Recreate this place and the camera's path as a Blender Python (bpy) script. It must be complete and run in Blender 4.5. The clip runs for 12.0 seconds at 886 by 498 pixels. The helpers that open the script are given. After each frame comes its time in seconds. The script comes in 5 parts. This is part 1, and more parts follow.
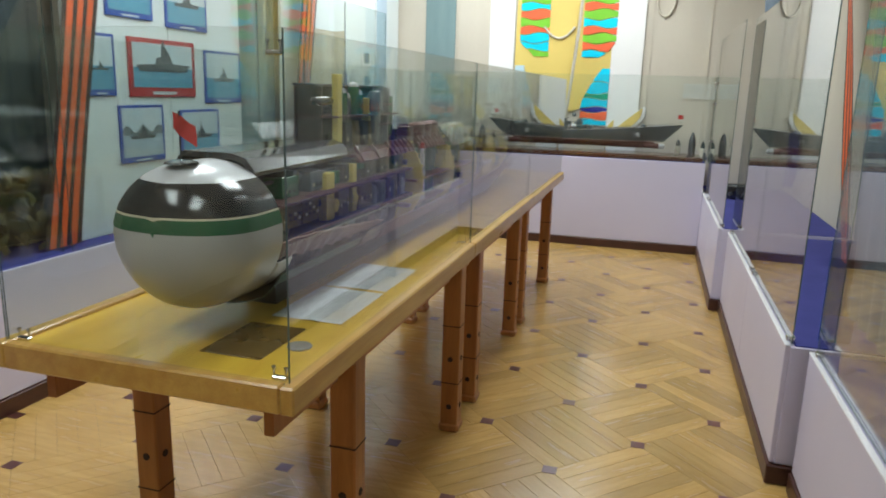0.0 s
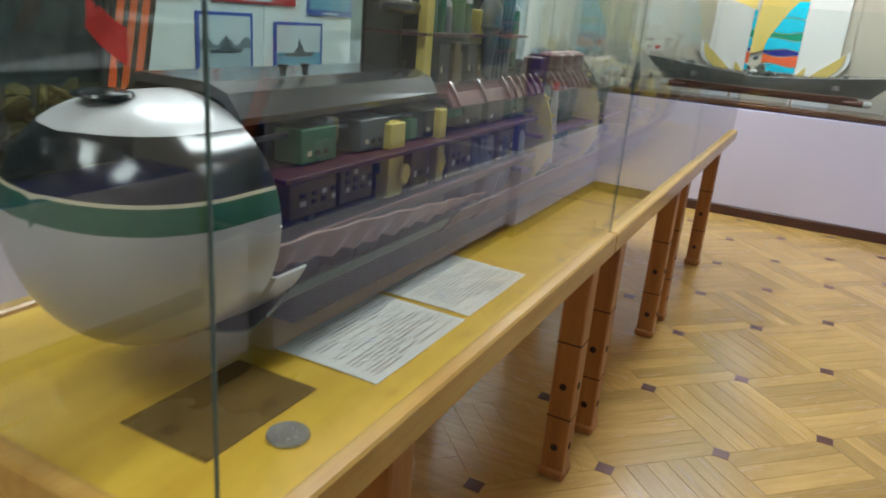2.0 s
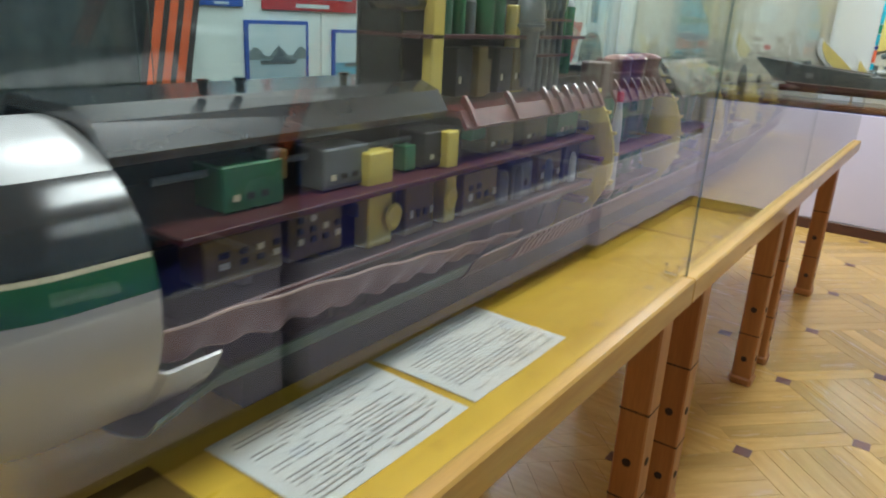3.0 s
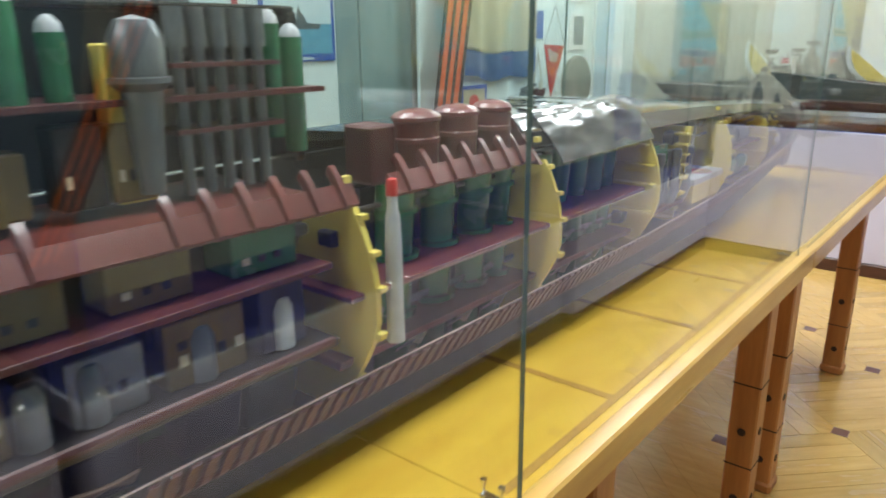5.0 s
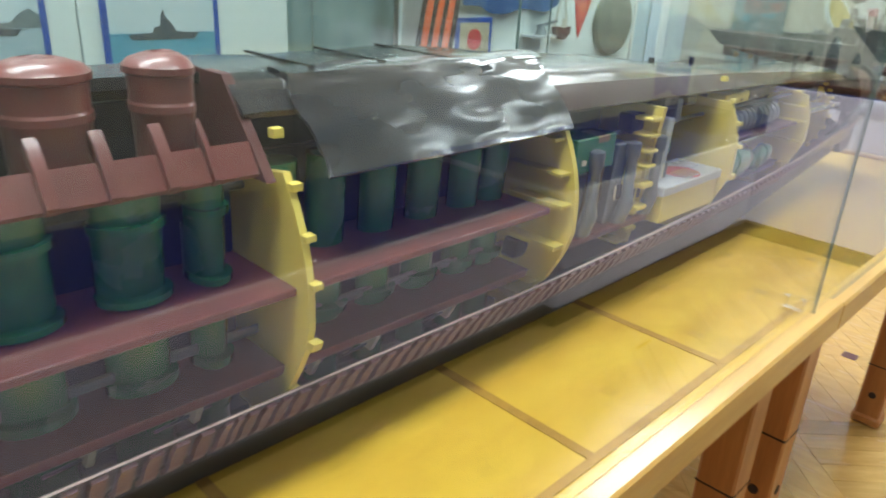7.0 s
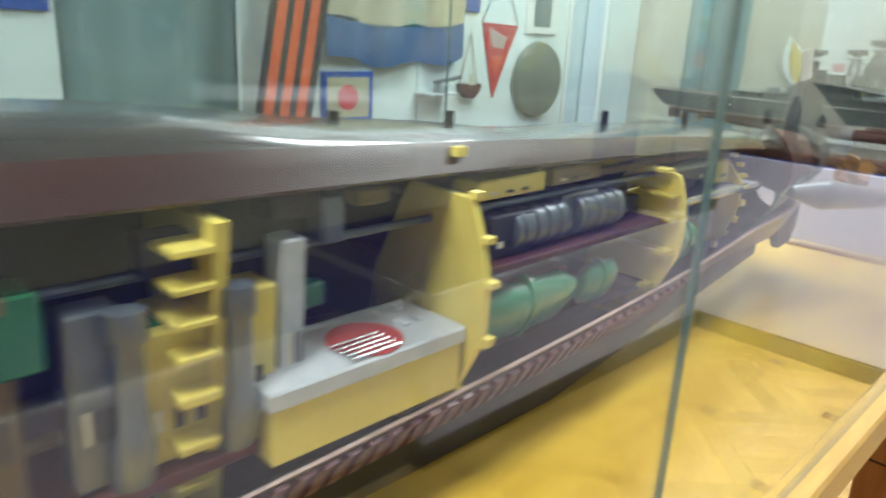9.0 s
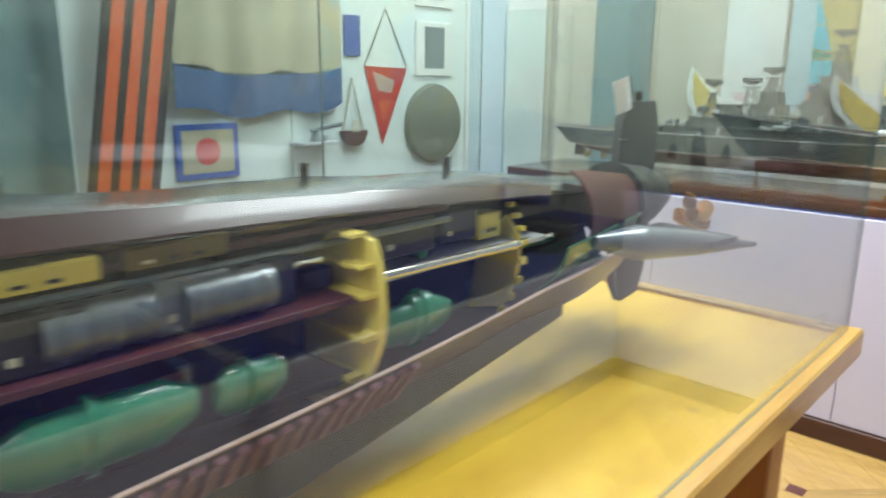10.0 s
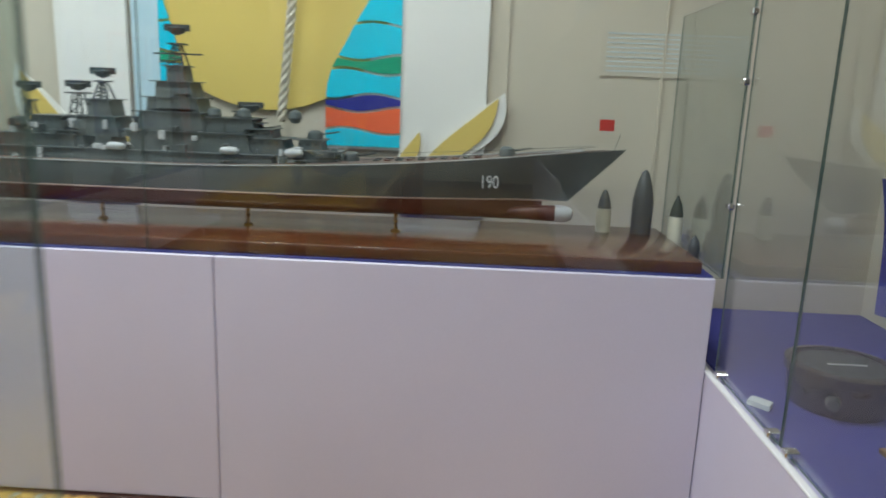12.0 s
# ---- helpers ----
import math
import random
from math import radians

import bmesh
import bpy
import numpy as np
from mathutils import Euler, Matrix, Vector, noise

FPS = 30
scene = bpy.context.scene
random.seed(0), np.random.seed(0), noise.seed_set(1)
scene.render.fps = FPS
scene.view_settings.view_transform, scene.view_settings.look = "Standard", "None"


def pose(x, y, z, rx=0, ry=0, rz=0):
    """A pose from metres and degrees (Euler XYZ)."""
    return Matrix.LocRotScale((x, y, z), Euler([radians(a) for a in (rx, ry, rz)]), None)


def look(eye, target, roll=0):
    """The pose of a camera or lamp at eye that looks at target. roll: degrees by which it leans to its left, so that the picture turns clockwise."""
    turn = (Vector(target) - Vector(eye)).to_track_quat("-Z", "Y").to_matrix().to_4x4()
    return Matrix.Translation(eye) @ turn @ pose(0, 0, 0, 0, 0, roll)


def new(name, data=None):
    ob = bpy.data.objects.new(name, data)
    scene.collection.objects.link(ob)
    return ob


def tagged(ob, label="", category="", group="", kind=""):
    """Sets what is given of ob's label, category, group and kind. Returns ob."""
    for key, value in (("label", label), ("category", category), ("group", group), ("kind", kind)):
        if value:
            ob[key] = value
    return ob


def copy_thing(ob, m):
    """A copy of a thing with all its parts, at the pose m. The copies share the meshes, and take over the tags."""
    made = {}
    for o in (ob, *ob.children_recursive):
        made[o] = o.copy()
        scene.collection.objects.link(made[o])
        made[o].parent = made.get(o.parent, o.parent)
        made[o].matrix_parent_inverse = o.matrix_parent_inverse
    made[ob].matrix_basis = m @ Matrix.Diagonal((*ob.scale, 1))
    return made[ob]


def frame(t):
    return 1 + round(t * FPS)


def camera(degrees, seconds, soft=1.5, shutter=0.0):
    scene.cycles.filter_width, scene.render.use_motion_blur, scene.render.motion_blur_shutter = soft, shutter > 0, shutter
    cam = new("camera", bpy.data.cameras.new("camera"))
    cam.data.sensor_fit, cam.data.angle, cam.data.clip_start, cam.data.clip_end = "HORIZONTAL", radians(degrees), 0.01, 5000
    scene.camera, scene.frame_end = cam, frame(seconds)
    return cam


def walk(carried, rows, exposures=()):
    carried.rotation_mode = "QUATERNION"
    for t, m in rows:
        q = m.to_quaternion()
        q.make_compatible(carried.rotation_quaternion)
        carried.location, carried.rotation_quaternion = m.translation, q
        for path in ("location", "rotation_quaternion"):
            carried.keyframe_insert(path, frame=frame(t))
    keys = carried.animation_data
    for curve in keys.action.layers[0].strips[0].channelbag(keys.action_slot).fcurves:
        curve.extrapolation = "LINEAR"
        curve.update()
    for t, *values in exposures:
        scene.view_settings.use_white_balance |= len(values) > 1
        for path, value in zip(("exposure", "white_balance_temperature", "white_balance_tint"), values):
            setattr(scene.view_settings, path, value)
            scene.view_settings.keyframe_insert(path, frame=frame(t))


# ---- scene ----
cam = camera(64.1, 12.0, soft=1.8, shutter=0.5)
PATH = [
    (0, (0.603, -1.104, 1.304), (0.059, 0.77, 0.865), 1.7),
    (0.5, (0.506, -1.017, 1.292), (0.044, 0.872, 0.826), 2.2),
    (1, (0.479, -0.782, 1.279), (-0.155, 1.039, 0.747), 3.2),
    (1.5, (0.461, -0.605, 1.267), (-0.407, 1.108, 0.708), 3.0),
    (2, (0.392, -0.377, 1.26), (-0.459, 1.318, 0.625), 4.8),
    (2.5, (0.349, -0.208, 1.256), (-0.592, 1.428, 0.593), 4.4),
    (2.7, (0.354, -0.144, 1.247), (-0.669, 1.448, 0.598), 3.2),
    (4.3, (0.394, 0.541, 1.299), (-0.797, 2.019, 0.67), 3.8),
    (4.5, (0.367, 0.627, 1.285), (-0.798, 2.143, 0.698), 2.6),
    (5, (0.361, 0.807, 1.271), (-0.856, 2.289, 0.702), -0.5),
    (5.5, (0.416, 1.006, 1.293), (-0.889, 2.395, 0.684), -0.3),
    (6, (0.4, 1.168, 1.27), (-0.807, 2.614, 0.599), 0.9),
    (6.5, (0.302, 1.358, 1.257), (-0.9, 2.786, 0.537), 4.1),
    (6.7, (0.28, 1.406, 1.258), (-0.951, 2.789, 0.5), 3.9),
    (8.3, (0.26, 1.919, 1.224), (-1.239, 3.08, 0.587), -1.0),
    (8.5, (0.231, 2.03, 1.217), (-1.236, 3.234, 0.587), -0.2),
    (9, (0.159, 2.246, 1.193), (-1.18, 3.61, 0.604), 3.0),
    (9.5, (0.189, 2.408, 1.189), (-1.091, 3.839, 0.628), -0.4),
    (10, (0.27, 2.625, 1.193), (-1.052, 4.05, 0.722), 0.5),
    (10.5, (0.323, 2.8, 1.188), (-0.613, 4.501, 0.71), 0.3),
    (11, (0.315, 2.995, 1.206), (-0.052, 4.918, 0.799), 5.8),
    (11.5, (0.313, 3.152, 1.208), (0.199, 5.107, 0.803), 4.7),
    (12, (0.4, 3.368, 1.2), (0.331, 5.321, 0.775), 2.2),
]
walk(cam, [(t, look(eye, target, roll)) for t, eye, target, roll in PATH], [(0.0, -0.22), (2.5, 0.05), (4.5, 0.45), (6.5, 0.5), (8.5, 0.65), (9.5, 0.5), (10.3, 0.25), (11.0, -0.3), (12.0, -0.42)])

# ---- light ----
world = bpy.data.worlds.new("world")
scene.world = world
world.use_nodes = True
sky = world.node_tree.nodes.new("ShaderNodeTexSky")
sky.sky_type, sky.sun_disc, sky.sun_elevation, sky.sun_rotation = "NISHITA", False, radians(40), radians(90)
world.node_tree.links.new(sky.outputs[0], world.node_tree.nodes["Background"].inputs[0])
world.node_tree.nodes["Background"].inputs[1].default_value = 0.1

ROOM_X0, ROOM_X1, ROOM_Y0, ROOM_Y1, ROOM_Z = -2.1, 1.75, -3.2, 5.74, 2.9
LAMP_PLACES = [(-1.15, -1.2), (-1.15, 1.6), (-1.15, 4.6), (0.1, -1.2), (0.1, 1.6), (0.1, 4.6)]
LAMP_POWER = 27


def area_lamp(name, m, sx, sy, power, colour):
    lamp = bpy.data.lights.new(name, "AREA")
    lamp.shape, lamp.size, lamp.size_y, lamp.energy, lamp.color = "RECTANGLE", sx, sy, power, colour
    ob = new(name, lamp)
    ob.matrix_world = m
    return ob


for lx, ly in LAMP_PLACES:
    area_lamp("tube_light", pose(lx, ly, ROOM_Z - 0.105), 0.5, 1.15, LAMP_POWER * (1.35 if ly > 4 else 1.05 if ly > 0 else 0.5), (0.90, 0.97, 1.0))
# ---- materials ----


def mat(name, a, b=None, scale=3.0, stretch=(1, 1, 1), rough=0.5, metal=0.0, fine=60.0, bump=0.1, vary=0.0, coat=0.0, spec=0.5, grain=0.25, wave=None):
    m = bpy.data.materials.new(name)
    m.use_nodes = True
    nt = m.node_tree
    n, link = nt.nodes, nt.links.new
    bsdf = n["Principled BSDF"]
    b = b or tuple(v * 0.85 for v in a)
    tc, mp = n.new("ShaderNodeTexCoord"), n.new("ShaderNodeMapping")
    mp.inputs["Scale"].default_value = stretch
    link(tc.outputs["Object"], mp.inputs["Vector"])
    info = n.new("ShaderNodeObjectInfo")
    shift = n.new("ShaderNodeMath")
    shift.operation, shift.inputs[1].default_value = "MULTIPLY", 37.0
    link(info.outputs["Random"], shift.inputs[0])
    link(shift.outputs[0], mp.inputs["Location"])
    big = n.new("ShaderNodeTexNoise")
    big.inputs["Scale"].default_value, big.inputs["Detail"].default_value = scale, 5
    small = n.new("ShaderNodeTexNoise")
    small.inputs["Scale"].default_value, small.inputs["Detail"].default_value = fine, 4
    link(mp.outputs[0], big.inputs["Vector"])
    link(mp.outputs[0], small.inputs["Vector"])
    mix = n.new("ShaderNodeMix")
    mix.data_type = "RGBA"
    mix.inputs[6].default_value, mix.inputs[7].default_value = (*a, 1), (*b, 1)
    ramp = n.new("ShaderNodeMapRange")
    ramp.inputs["From Min"].default_value, ramp.inputs["From Max"].default_value = 0.3, 0.7
    link(big.outputs["Fac"], ramp.inputs["Value"])
    link(ramp.outputs[0], mix.inputs[0])
    hsv = n.new("ShaderNodeHueSaturation")
    val = n.new("ShaderNodeMapRange")
    val.inputs["To Min"].default_value, val.inputs["To Max"].default_value = 1 - grain, 1 + grain
    link(small.outputs["Fac"], val.inputs["Value"])
    last = val.outputs[0]
    if vary:
        rv = n.new("ShaderNodeMapRange")
        rv.inputs["To Min"].default_value, rv.inputs["To Max"].default_value = 1 - vary, 1 + vary
        link(info.outputs["Random"], rv.inputs["Value"])
        mul = n.new("ShaderNodeMath")
        mul.operation = "MULTIPLY"
        link(last, mul.inputs[0])
        link(rv.outputs[0], mul.inputs[1])
        last = mul.outputs[0]
    link(last, hsv.inputs["Value"])
    link(mix.outputs[2], hsv.inputs["Color"])
    link(hsv.outputs[0], bsdf.inputs["Base Color"])
    rr = n.new("ShaderNodeMapRange")
    rr.inputs["To Min"].default_value, rr.inputs["To Max"].default_value = max(rough - 0.08, 0.02), min(rough + 0.1, 1)
    link(big.outputs["Fac"], rr.inputs["Value"])
    link(rr.outputs[0], bsdf.inputs["Roughness"])
    bsdf.inputs["Metallic"].default_value = metal
    bsdf.inputs["Coat Weight"].default_value = coat
    bsdf.inputs["Coat Roughness"].default_value = 0.12
    bsdf.inputs["Specular IOR Level"].default_value = spec
    if bump:
        bp = n.new("ShaderNodeBump")
        bp.inputs["Strength"].default_value, bp.inputs["Distance"].default_value = bump, 0.002
        link(small.outputs["Fac"], bp.inputs["Height"])
        link(bp.outputs[0], bsdf.inputs["Normal"])
    return m


def glass_mat(name, tint, gloss=1.0):
    m = bpy.data.materials.new(name)
    m.use_nodes = True
    nt = m.node_tree
    n, link = nt.nodes, nt.links.new
    n.remove(n["Principled BSDF"])
    clear, shine, mix, lw = n.new("ShaderNodeBsdfTransparent"), n.new("ShaderNodeBsdfGlossy"), n.new("ShaderNodeMixShader"), n.new("ShaderNodeLayerWeight")
    clear.inputs[0].default_value = (*tint, 1)
    shine.inputs["Roughness"].default_value = 0.012
    lw.inputs["Blend"].default_value = 0.5
    power, scale = n.new("ShaderNodeMath"), n.new("ShaderNodeMath")
    power.operation, power.inputs[1].default_value = "POWER", 5.0
    scale.operation, scale.inputs[1].default_value, scale.inputs[2].default_value = "MULTIPLY_ADD", 0.96 * gloss, 0.042 * gloss
    link(lw.outputs["Facing"], power.inputs[0])
    link(power.outputs[0], scale.inputs[0])
    link(scale.outputs[0], mix.inputs[0])
    link(clear.outputs[0], mix.inputs[1])
    link(shine.outputs[0], mix.inputs[2])
    link(mix.outputs[0], n["Material Output"].inputs[0])
    return m


def glow_mat(name, colour, strength):
    m = bpy.data.materials.new(name)
    m.use_nodes = True
    bsdf = m.node_tree.nodes["Principled BSDF"]
    bsdf.inputs["Base Color"].default_value = (*colour, 1)
    bsdf.inputs["Emission Color"].default_value = (*colour, 1)
    bsdf.inputs["Emission Strength"].default_value = strength
    return m


M_GLASS = glass_mat("case_glass", (0.955, 0.985, 0.975), 1.5)
M_EDGE = mat("glass_edge", (0.07, 0.11, 0.10), (0.11, 0.16, 0.145), rough=0.15, bump=0)
M_LILAC = mat("lilac_laminate", (0.60, 0.575, 0.72), (0.56, 0.535, 0.68), scale=1.2, rough=0.38, fine=180, bump=0.03, grain=0.03)
M_WHITE_EDGE = mat("white_edging", (0.8, 0.8, 0.82), rough=0.35, bump=0.02, grain=0.04)
M_SKIRT = mat("skirting_wood", (0.075, 0.026, 0.018), (0.05, 0.018, 0.013), scale=6, stretch=(1, 1, 5), rough=0.35, bump=0.05)
M_OAK = mat("parquet_oak", (0.52, 0.335, 0.11), (0.40, 0.24, 0.068), scale=5, stretch=(1.0, 9, 1), rough=0.24, fine=45, bump=0.05, vary=0.2, grain=0.16, coat=0.25)
M_KEY = mat("parquet_key", (0.12, 0.035, 0.028), (0.085, 0.025, 0.02), scale=20, rough=0.3, bump=0.05, vary=0.25, coat=0.2)
M_UNDER = mat("parquet_joint", (0.13, 0.07, 0.03), rough=0.8)
M_PINE = mat("varnished_pine", (0.56, 0.345, 0.085), (0.44, 0.235, 0.05), scale=4, stretch=(7, 0.8, 7), rough=0.3, fine=30, bump=0.04, grain=0.14, coat=0.3, vary=0.08)
M_PLY = mat("yellow_table_board", (0.78, 0.51, 0.055), (0.62, 0.36, 0.03), scale=3.2, stretch=(5, 0.9, 1), rough=0.3, fine=26, bump=0.03, grain=0.12, coat=0.25)
M_PLYDARK = mat("board_joint_strip", (0.40, 0.21, 0.03), (0.32, 0.155, 0.022), scale=6, rough=0.4, bump=0.03)
M_LEG = mat("table_leg_pine", (0.43, 0.185, 0.05), (0.33, 0.125, 0.032), scale=4, stretch=(8, 8, 0.8), rough=0.4, fine=30, bump=0.05, grain=0.16, vary=0.12)
M_HOLE = mat("dark_hole", (0.03, 0.015, 0.01), rough=0.8)
M_WALL = mat("beige_wall", (0.58, 0.535, 0.44), (0.53, 0.485, 0.40), scale=1.3, stretch=(3, 3, 0.5), rough=0.6, fine=90, bump=0.06, grain=0.06)
M_CEIL = mat("ceiling_paint", (0.8, 0.8, 0.78), rough=0.85, grain=0.03)
M_PANEL = mat("pale_panel", (0.72, 0.79, 0.79), (0.68, 0.75, 0.755), scale=1.5, rough=0.4, fine=120, bump=0.02, grain=0.03)
M_BLUEPANEL = mat("pale_blue_panel", (0.50, 0.62, 0.72), (0.45, 0.57, 0.67), scale=1.5, rough=0.5, fine=120, bump=0.02, grain=0.03)
M_TEAL = mat("teal_curtain", (0.20, 0.29, 0.295), (0.165, 0.25, 0.26), scale=3, stretch=(4, 4, 0.6), rough=0.85, fine=200, bump=0.1, grain=0.1)
M_DARKGREEN = mat("dark_green_curtain", (0.030, 0.045, 0.042), (0.018, 0.03, 0.03), scale=3, stretch=(4, 4, 0.5), rough=0.8, fine=200, bump=0.1)
M_CURTAIN = mat("blue_grey_curtain", (0.16, 0.21, 0.26), (0.13, 0.175, 0.225), scale=4, stretch=(4, 4, 0.5), rough=0.9, fine=300, bump=0.15, grain=0.1)
M_BLUECLOTH = mat("blue_felt", (0.045, 0.05, 0.27), (0.035, 0.04, 0.21), scale=4, rough=0.9, fine=250, bump=0.12, grain=0.1)
M_CHROME = mat("chrome", (0.75, 0.75, 0.76), rough=0.15, metal=1.0, bump=0, grain=0.02)
M_PAPER = mat("printed_paper", (0.72, 0.75, 0.75), (0.68, 0.71, 0.72), scale=3, rough=0.7, bump=0.02, grain=0.03)
M_INK = mat("grey_ink", (0.50, 0.52, 0.54), rough=0.7, bump=0)
M_BOARD = mat("olive_brown_plate", (0.14, 0.085, 0.022), (0.10, 0.06, 0.016), scale=6, rough=0.25, bump=0.03)
M_GREYDISC = mat("grey_medal", (0.34, 0.37, 0.40), (0.25, 0.28, 0.31), scale=40, rough=0.35, metal=0.6, bump=0.2)
M_GREYHULL = mat("silver_grey_paint", (0.47, 0.47, 0.45), (0.41, 0.41, 0.395), scale=4, rough=0.28, fine=90, bump=0.03, grain=0.05, coat=0.3)
M_BLACK = mat("black_gloss_paint", (0.012, 0.013, 0.015), (0.02, 0.02, 0.022), scale=5, rough=0.16, bump=0.03, coat=0.6)
M_CASING = mat("dark_casing_paint", (0.028, 0.029, 0.032), (0.017, 0.018, 0.02), scale=7, stretch=(1, 0.5, 1), rough=0.22, fine=24, bump=0.3, coat=0.4)
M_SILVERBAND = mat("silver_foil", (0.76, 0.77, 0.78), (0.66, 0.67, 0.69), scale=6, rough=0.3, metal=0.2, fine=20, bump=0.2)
M_CRINKLE = mat("crinkled_dark_foil", (0.075, 0.08, 0.088), (0.03, 0.032, 0.037), scale=9, stretch=(1, 0.6, 1), rough=0.2, metal=0.4, fine=26, bump=0.12, grain=0.1, coat=0.6)
M_CREAM = mat("cream_line", (0.66, 0.60, 0.42), rough=0.5, bump=0)
M_GREENBAND = mat("green_band", (0.02, 0.12, 0.05), (0.015, 0.095, 0.04), scale=9, rough=0.25, bump=0.05, coat=0.3)
M_HULLGREEN = mat("grey_green_hull_paint", (0.085, 0.15, 0.105), (0.06, 0.11, 0.08), scale=5, rough=0.4, fine=40, bump=0.1, grain=0.12)
M_STRAKE = mat("dark_maroon_gloss", (0.042, 0.010, 0.011), (0.026, 0.008, 0.010), scale=6, stretch=(1, 0.4, 1), rough=0.3, fine=50, bump=0.15, coat=0.2)
M_MAROON = mat("maroon_paint", (0.095, 0.020, 0.018), (0.06, 0.013, 0.013), scale=8, rough=0.5, fine=60, bump=0.15)
M_BRICK = mat("brick_red_paint", (0.185, 0.05, 0.042), (0.12, 0.032, 0.03), scale=9, rough=0.32, fine=60, bump=0.15, coat=0.2)
M_MAUVE = mat("mauve_belly_paint", (0.14, 0.052, 0.062), (0.105, 0.038, 0.047), scale=10, rough=0.4, fine=50, bump=0.12)
M_YELLOW = mat("yellow_bulkhead_paint", (0.74, 0.60, 0.13), (0.67, 0.53, 0.10), scale=7, rough=0.42, fine=70, bump=0.06, grain=0.06)
M_OCHRE = mat("ochre_paint", (0.17, 0.115, 0.022), (0.11, 0.072, 0.014), scale=12, rough=0.45, bump=0.08)
M_TUBE = mat("green_tube_paint", (0.03, 0.18, 0.075), (0.02, 0.12, 0.05), scale=8, rough=0.25, bump=0.05, coat=0.35)
M_MINT = mat("green_engine_paint", (0.04, 0.24, 0.13), (0.03, 0.18, 0.1), scale=12, rough=0.28, bump=0.1, coat=0.4)
M_STEEL = mat("grey_steel", (0.20, 0.22, 0.235), (0.13, 0.15, 0.165), scale=14, rough=0.3, metal=0.5, bump=0.05)
M_PALEGREY = mat("pale_grey_paint", (0.52, 0.54, 0.56), (0.45, 0.47, 0.49), scale=10, rough=0.35, bump=0.04)
M_DARKBLUE = mat("dark_blue_paint", (0.012, 0.014, 0.055), rough=0.5, bump=0.05)
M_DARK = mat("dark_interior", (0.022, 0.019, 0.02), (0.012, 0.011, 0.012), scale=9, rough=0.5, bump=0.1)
M_RED = mat("red_paint", (0.55, 0.025, 0.02), (0.48, 0.02, 0.018), scale=8, rough=0.5, bump=0.02)
M_BRONZE = mat("bronze", (0.55, 0.34, 0.12), (0.45, 0.26, 0.08), scale=14, rough=0.28, metal=0.8, bump=0.03)
M_SHIPGREY = mat("warship_grey", (0.105, 0.125, 0.13), (0.085, 0.10, 0.105), scale=10, rough=0.5, fine=150, bump=0.08, grain=0.1)
M_SHIPDARK = mat("warship_dark_grey", (0.05, 0.06, 0.062), (0.04, 0.048, 0.05), scale=10, rough=0.5, bump=0.08)
M_SHIPDECK = mat("warship_deck", (0.16, 0.115, 0.095), (0.12, 0.09, 0.08), scale=14, rough=0.7, bump=0.08)
M_KEEL = mat("red_oxide_keel", (0.11, 0.027, 0.018), (0.085, 0.022, 0.015), scale=8, rough=0.4, bump=0.06)
M_PINK = mat("pale_waterline", (0.50, 0.36, 0.32), rough=0.5, bump=0)
M_MAHOG = mat("mahogany_board", (0.13, 0.045, 0.02), (0.085, 0.028, 0.013), scale=4, stretch=(0.8, 7, 7), rough=0.22, fine=30, bump=0.03, coat=0.5)
M_SUN = mat("mustard_plastic", (0.72, 0.55, 0.15), (0.66, 0.50, 0.13), scale=2, rough=0.5, fine=120, bump=0.03, grain=0.04)
M_WHITE = mat("white_board", (0.80, 0.80, 0.78), (0.76, 0.76, 0.74), scale=1.5, rough=0.5, fine=120, bump=0.02, grain=0.03)
M_CYAN = mat("cyan_film", (0.0, 0.62, 0.86), spec=0.2, rough=0.55, bump=0, grain=0.03)
M_PALEFILM = mat("pale_blue_film", (0.42, 0.60, 0.70), (0.50, 0.66, 0.74), scale=5, rough=0.5, bump=0, grain=0.03)
M_NAVY = mat("navy_film", (0.02, 0.03, 0.30), spec=0.2, rough=0.55, bump=0, grain=0.03)
M_CORAL = mat("coral_film", (0.90, 0.15, 0.06), spec=0.2, rough=0.55, bump=0, grain=0.03)
M_LIME = mat("lime_film", (0.22, 0.60, 0.05), spec=0.2, rough=0.55, bump=0, grain=0.03)
M_SEAGREEN = mat("sea_green_film", (0.0, 0.35, 0.20), spec=0.2, rough=0.55, bump=0, grain=0.03)
M_ORANGE = mat("orange_ribbon", (0.75, 0.12, 0.018), (0.66, 0.10, 0.015), scale=4, stretch=(5, 5, 0.6), rough=0.6, fine=400, bump=0.1)
M_RIBBLACK = mat("black_ribbon", (0.025, 0.012, 0.008), rough=0.65, fine=400, bump=0.1)
M_BLUEFRAME = mat("blue_border", (0.02, 0.085, 0.42), rough=0.4, bump=0)
M_REDFRAME = mat("red_border", (0.45, 0.03, 0.04), rough=0.4, bump=0)
M_SKYPRINT = mat("printed_sky", (0.50, 0.62, 0.68), (0.60, 0.68, 0.72), scale=7, rough=0.3, bump=0, grain=0.04)
M_SEAPRINT = mat("printed_sea", (0.08, 0.30, 0.45), (0.13, 0.38, 0.52), scale=14, stretch=(1, 1, 5), rough=0.3, bump=0, grain=0.1)
M_PALESEA = mat("printed_pale_sea", (0.30, 0.42, 0.50), (0.42, 0.52, 0.58), scale=14, stretch=(1, 1, 5), rough=0.3, bump=0, grain=0.1)
M_HILL = mat("printed_hills", (0.12, 0.17, 0.19), (0.18, 0.22, 0.23), scale=30, rough=0.3, bump=0)
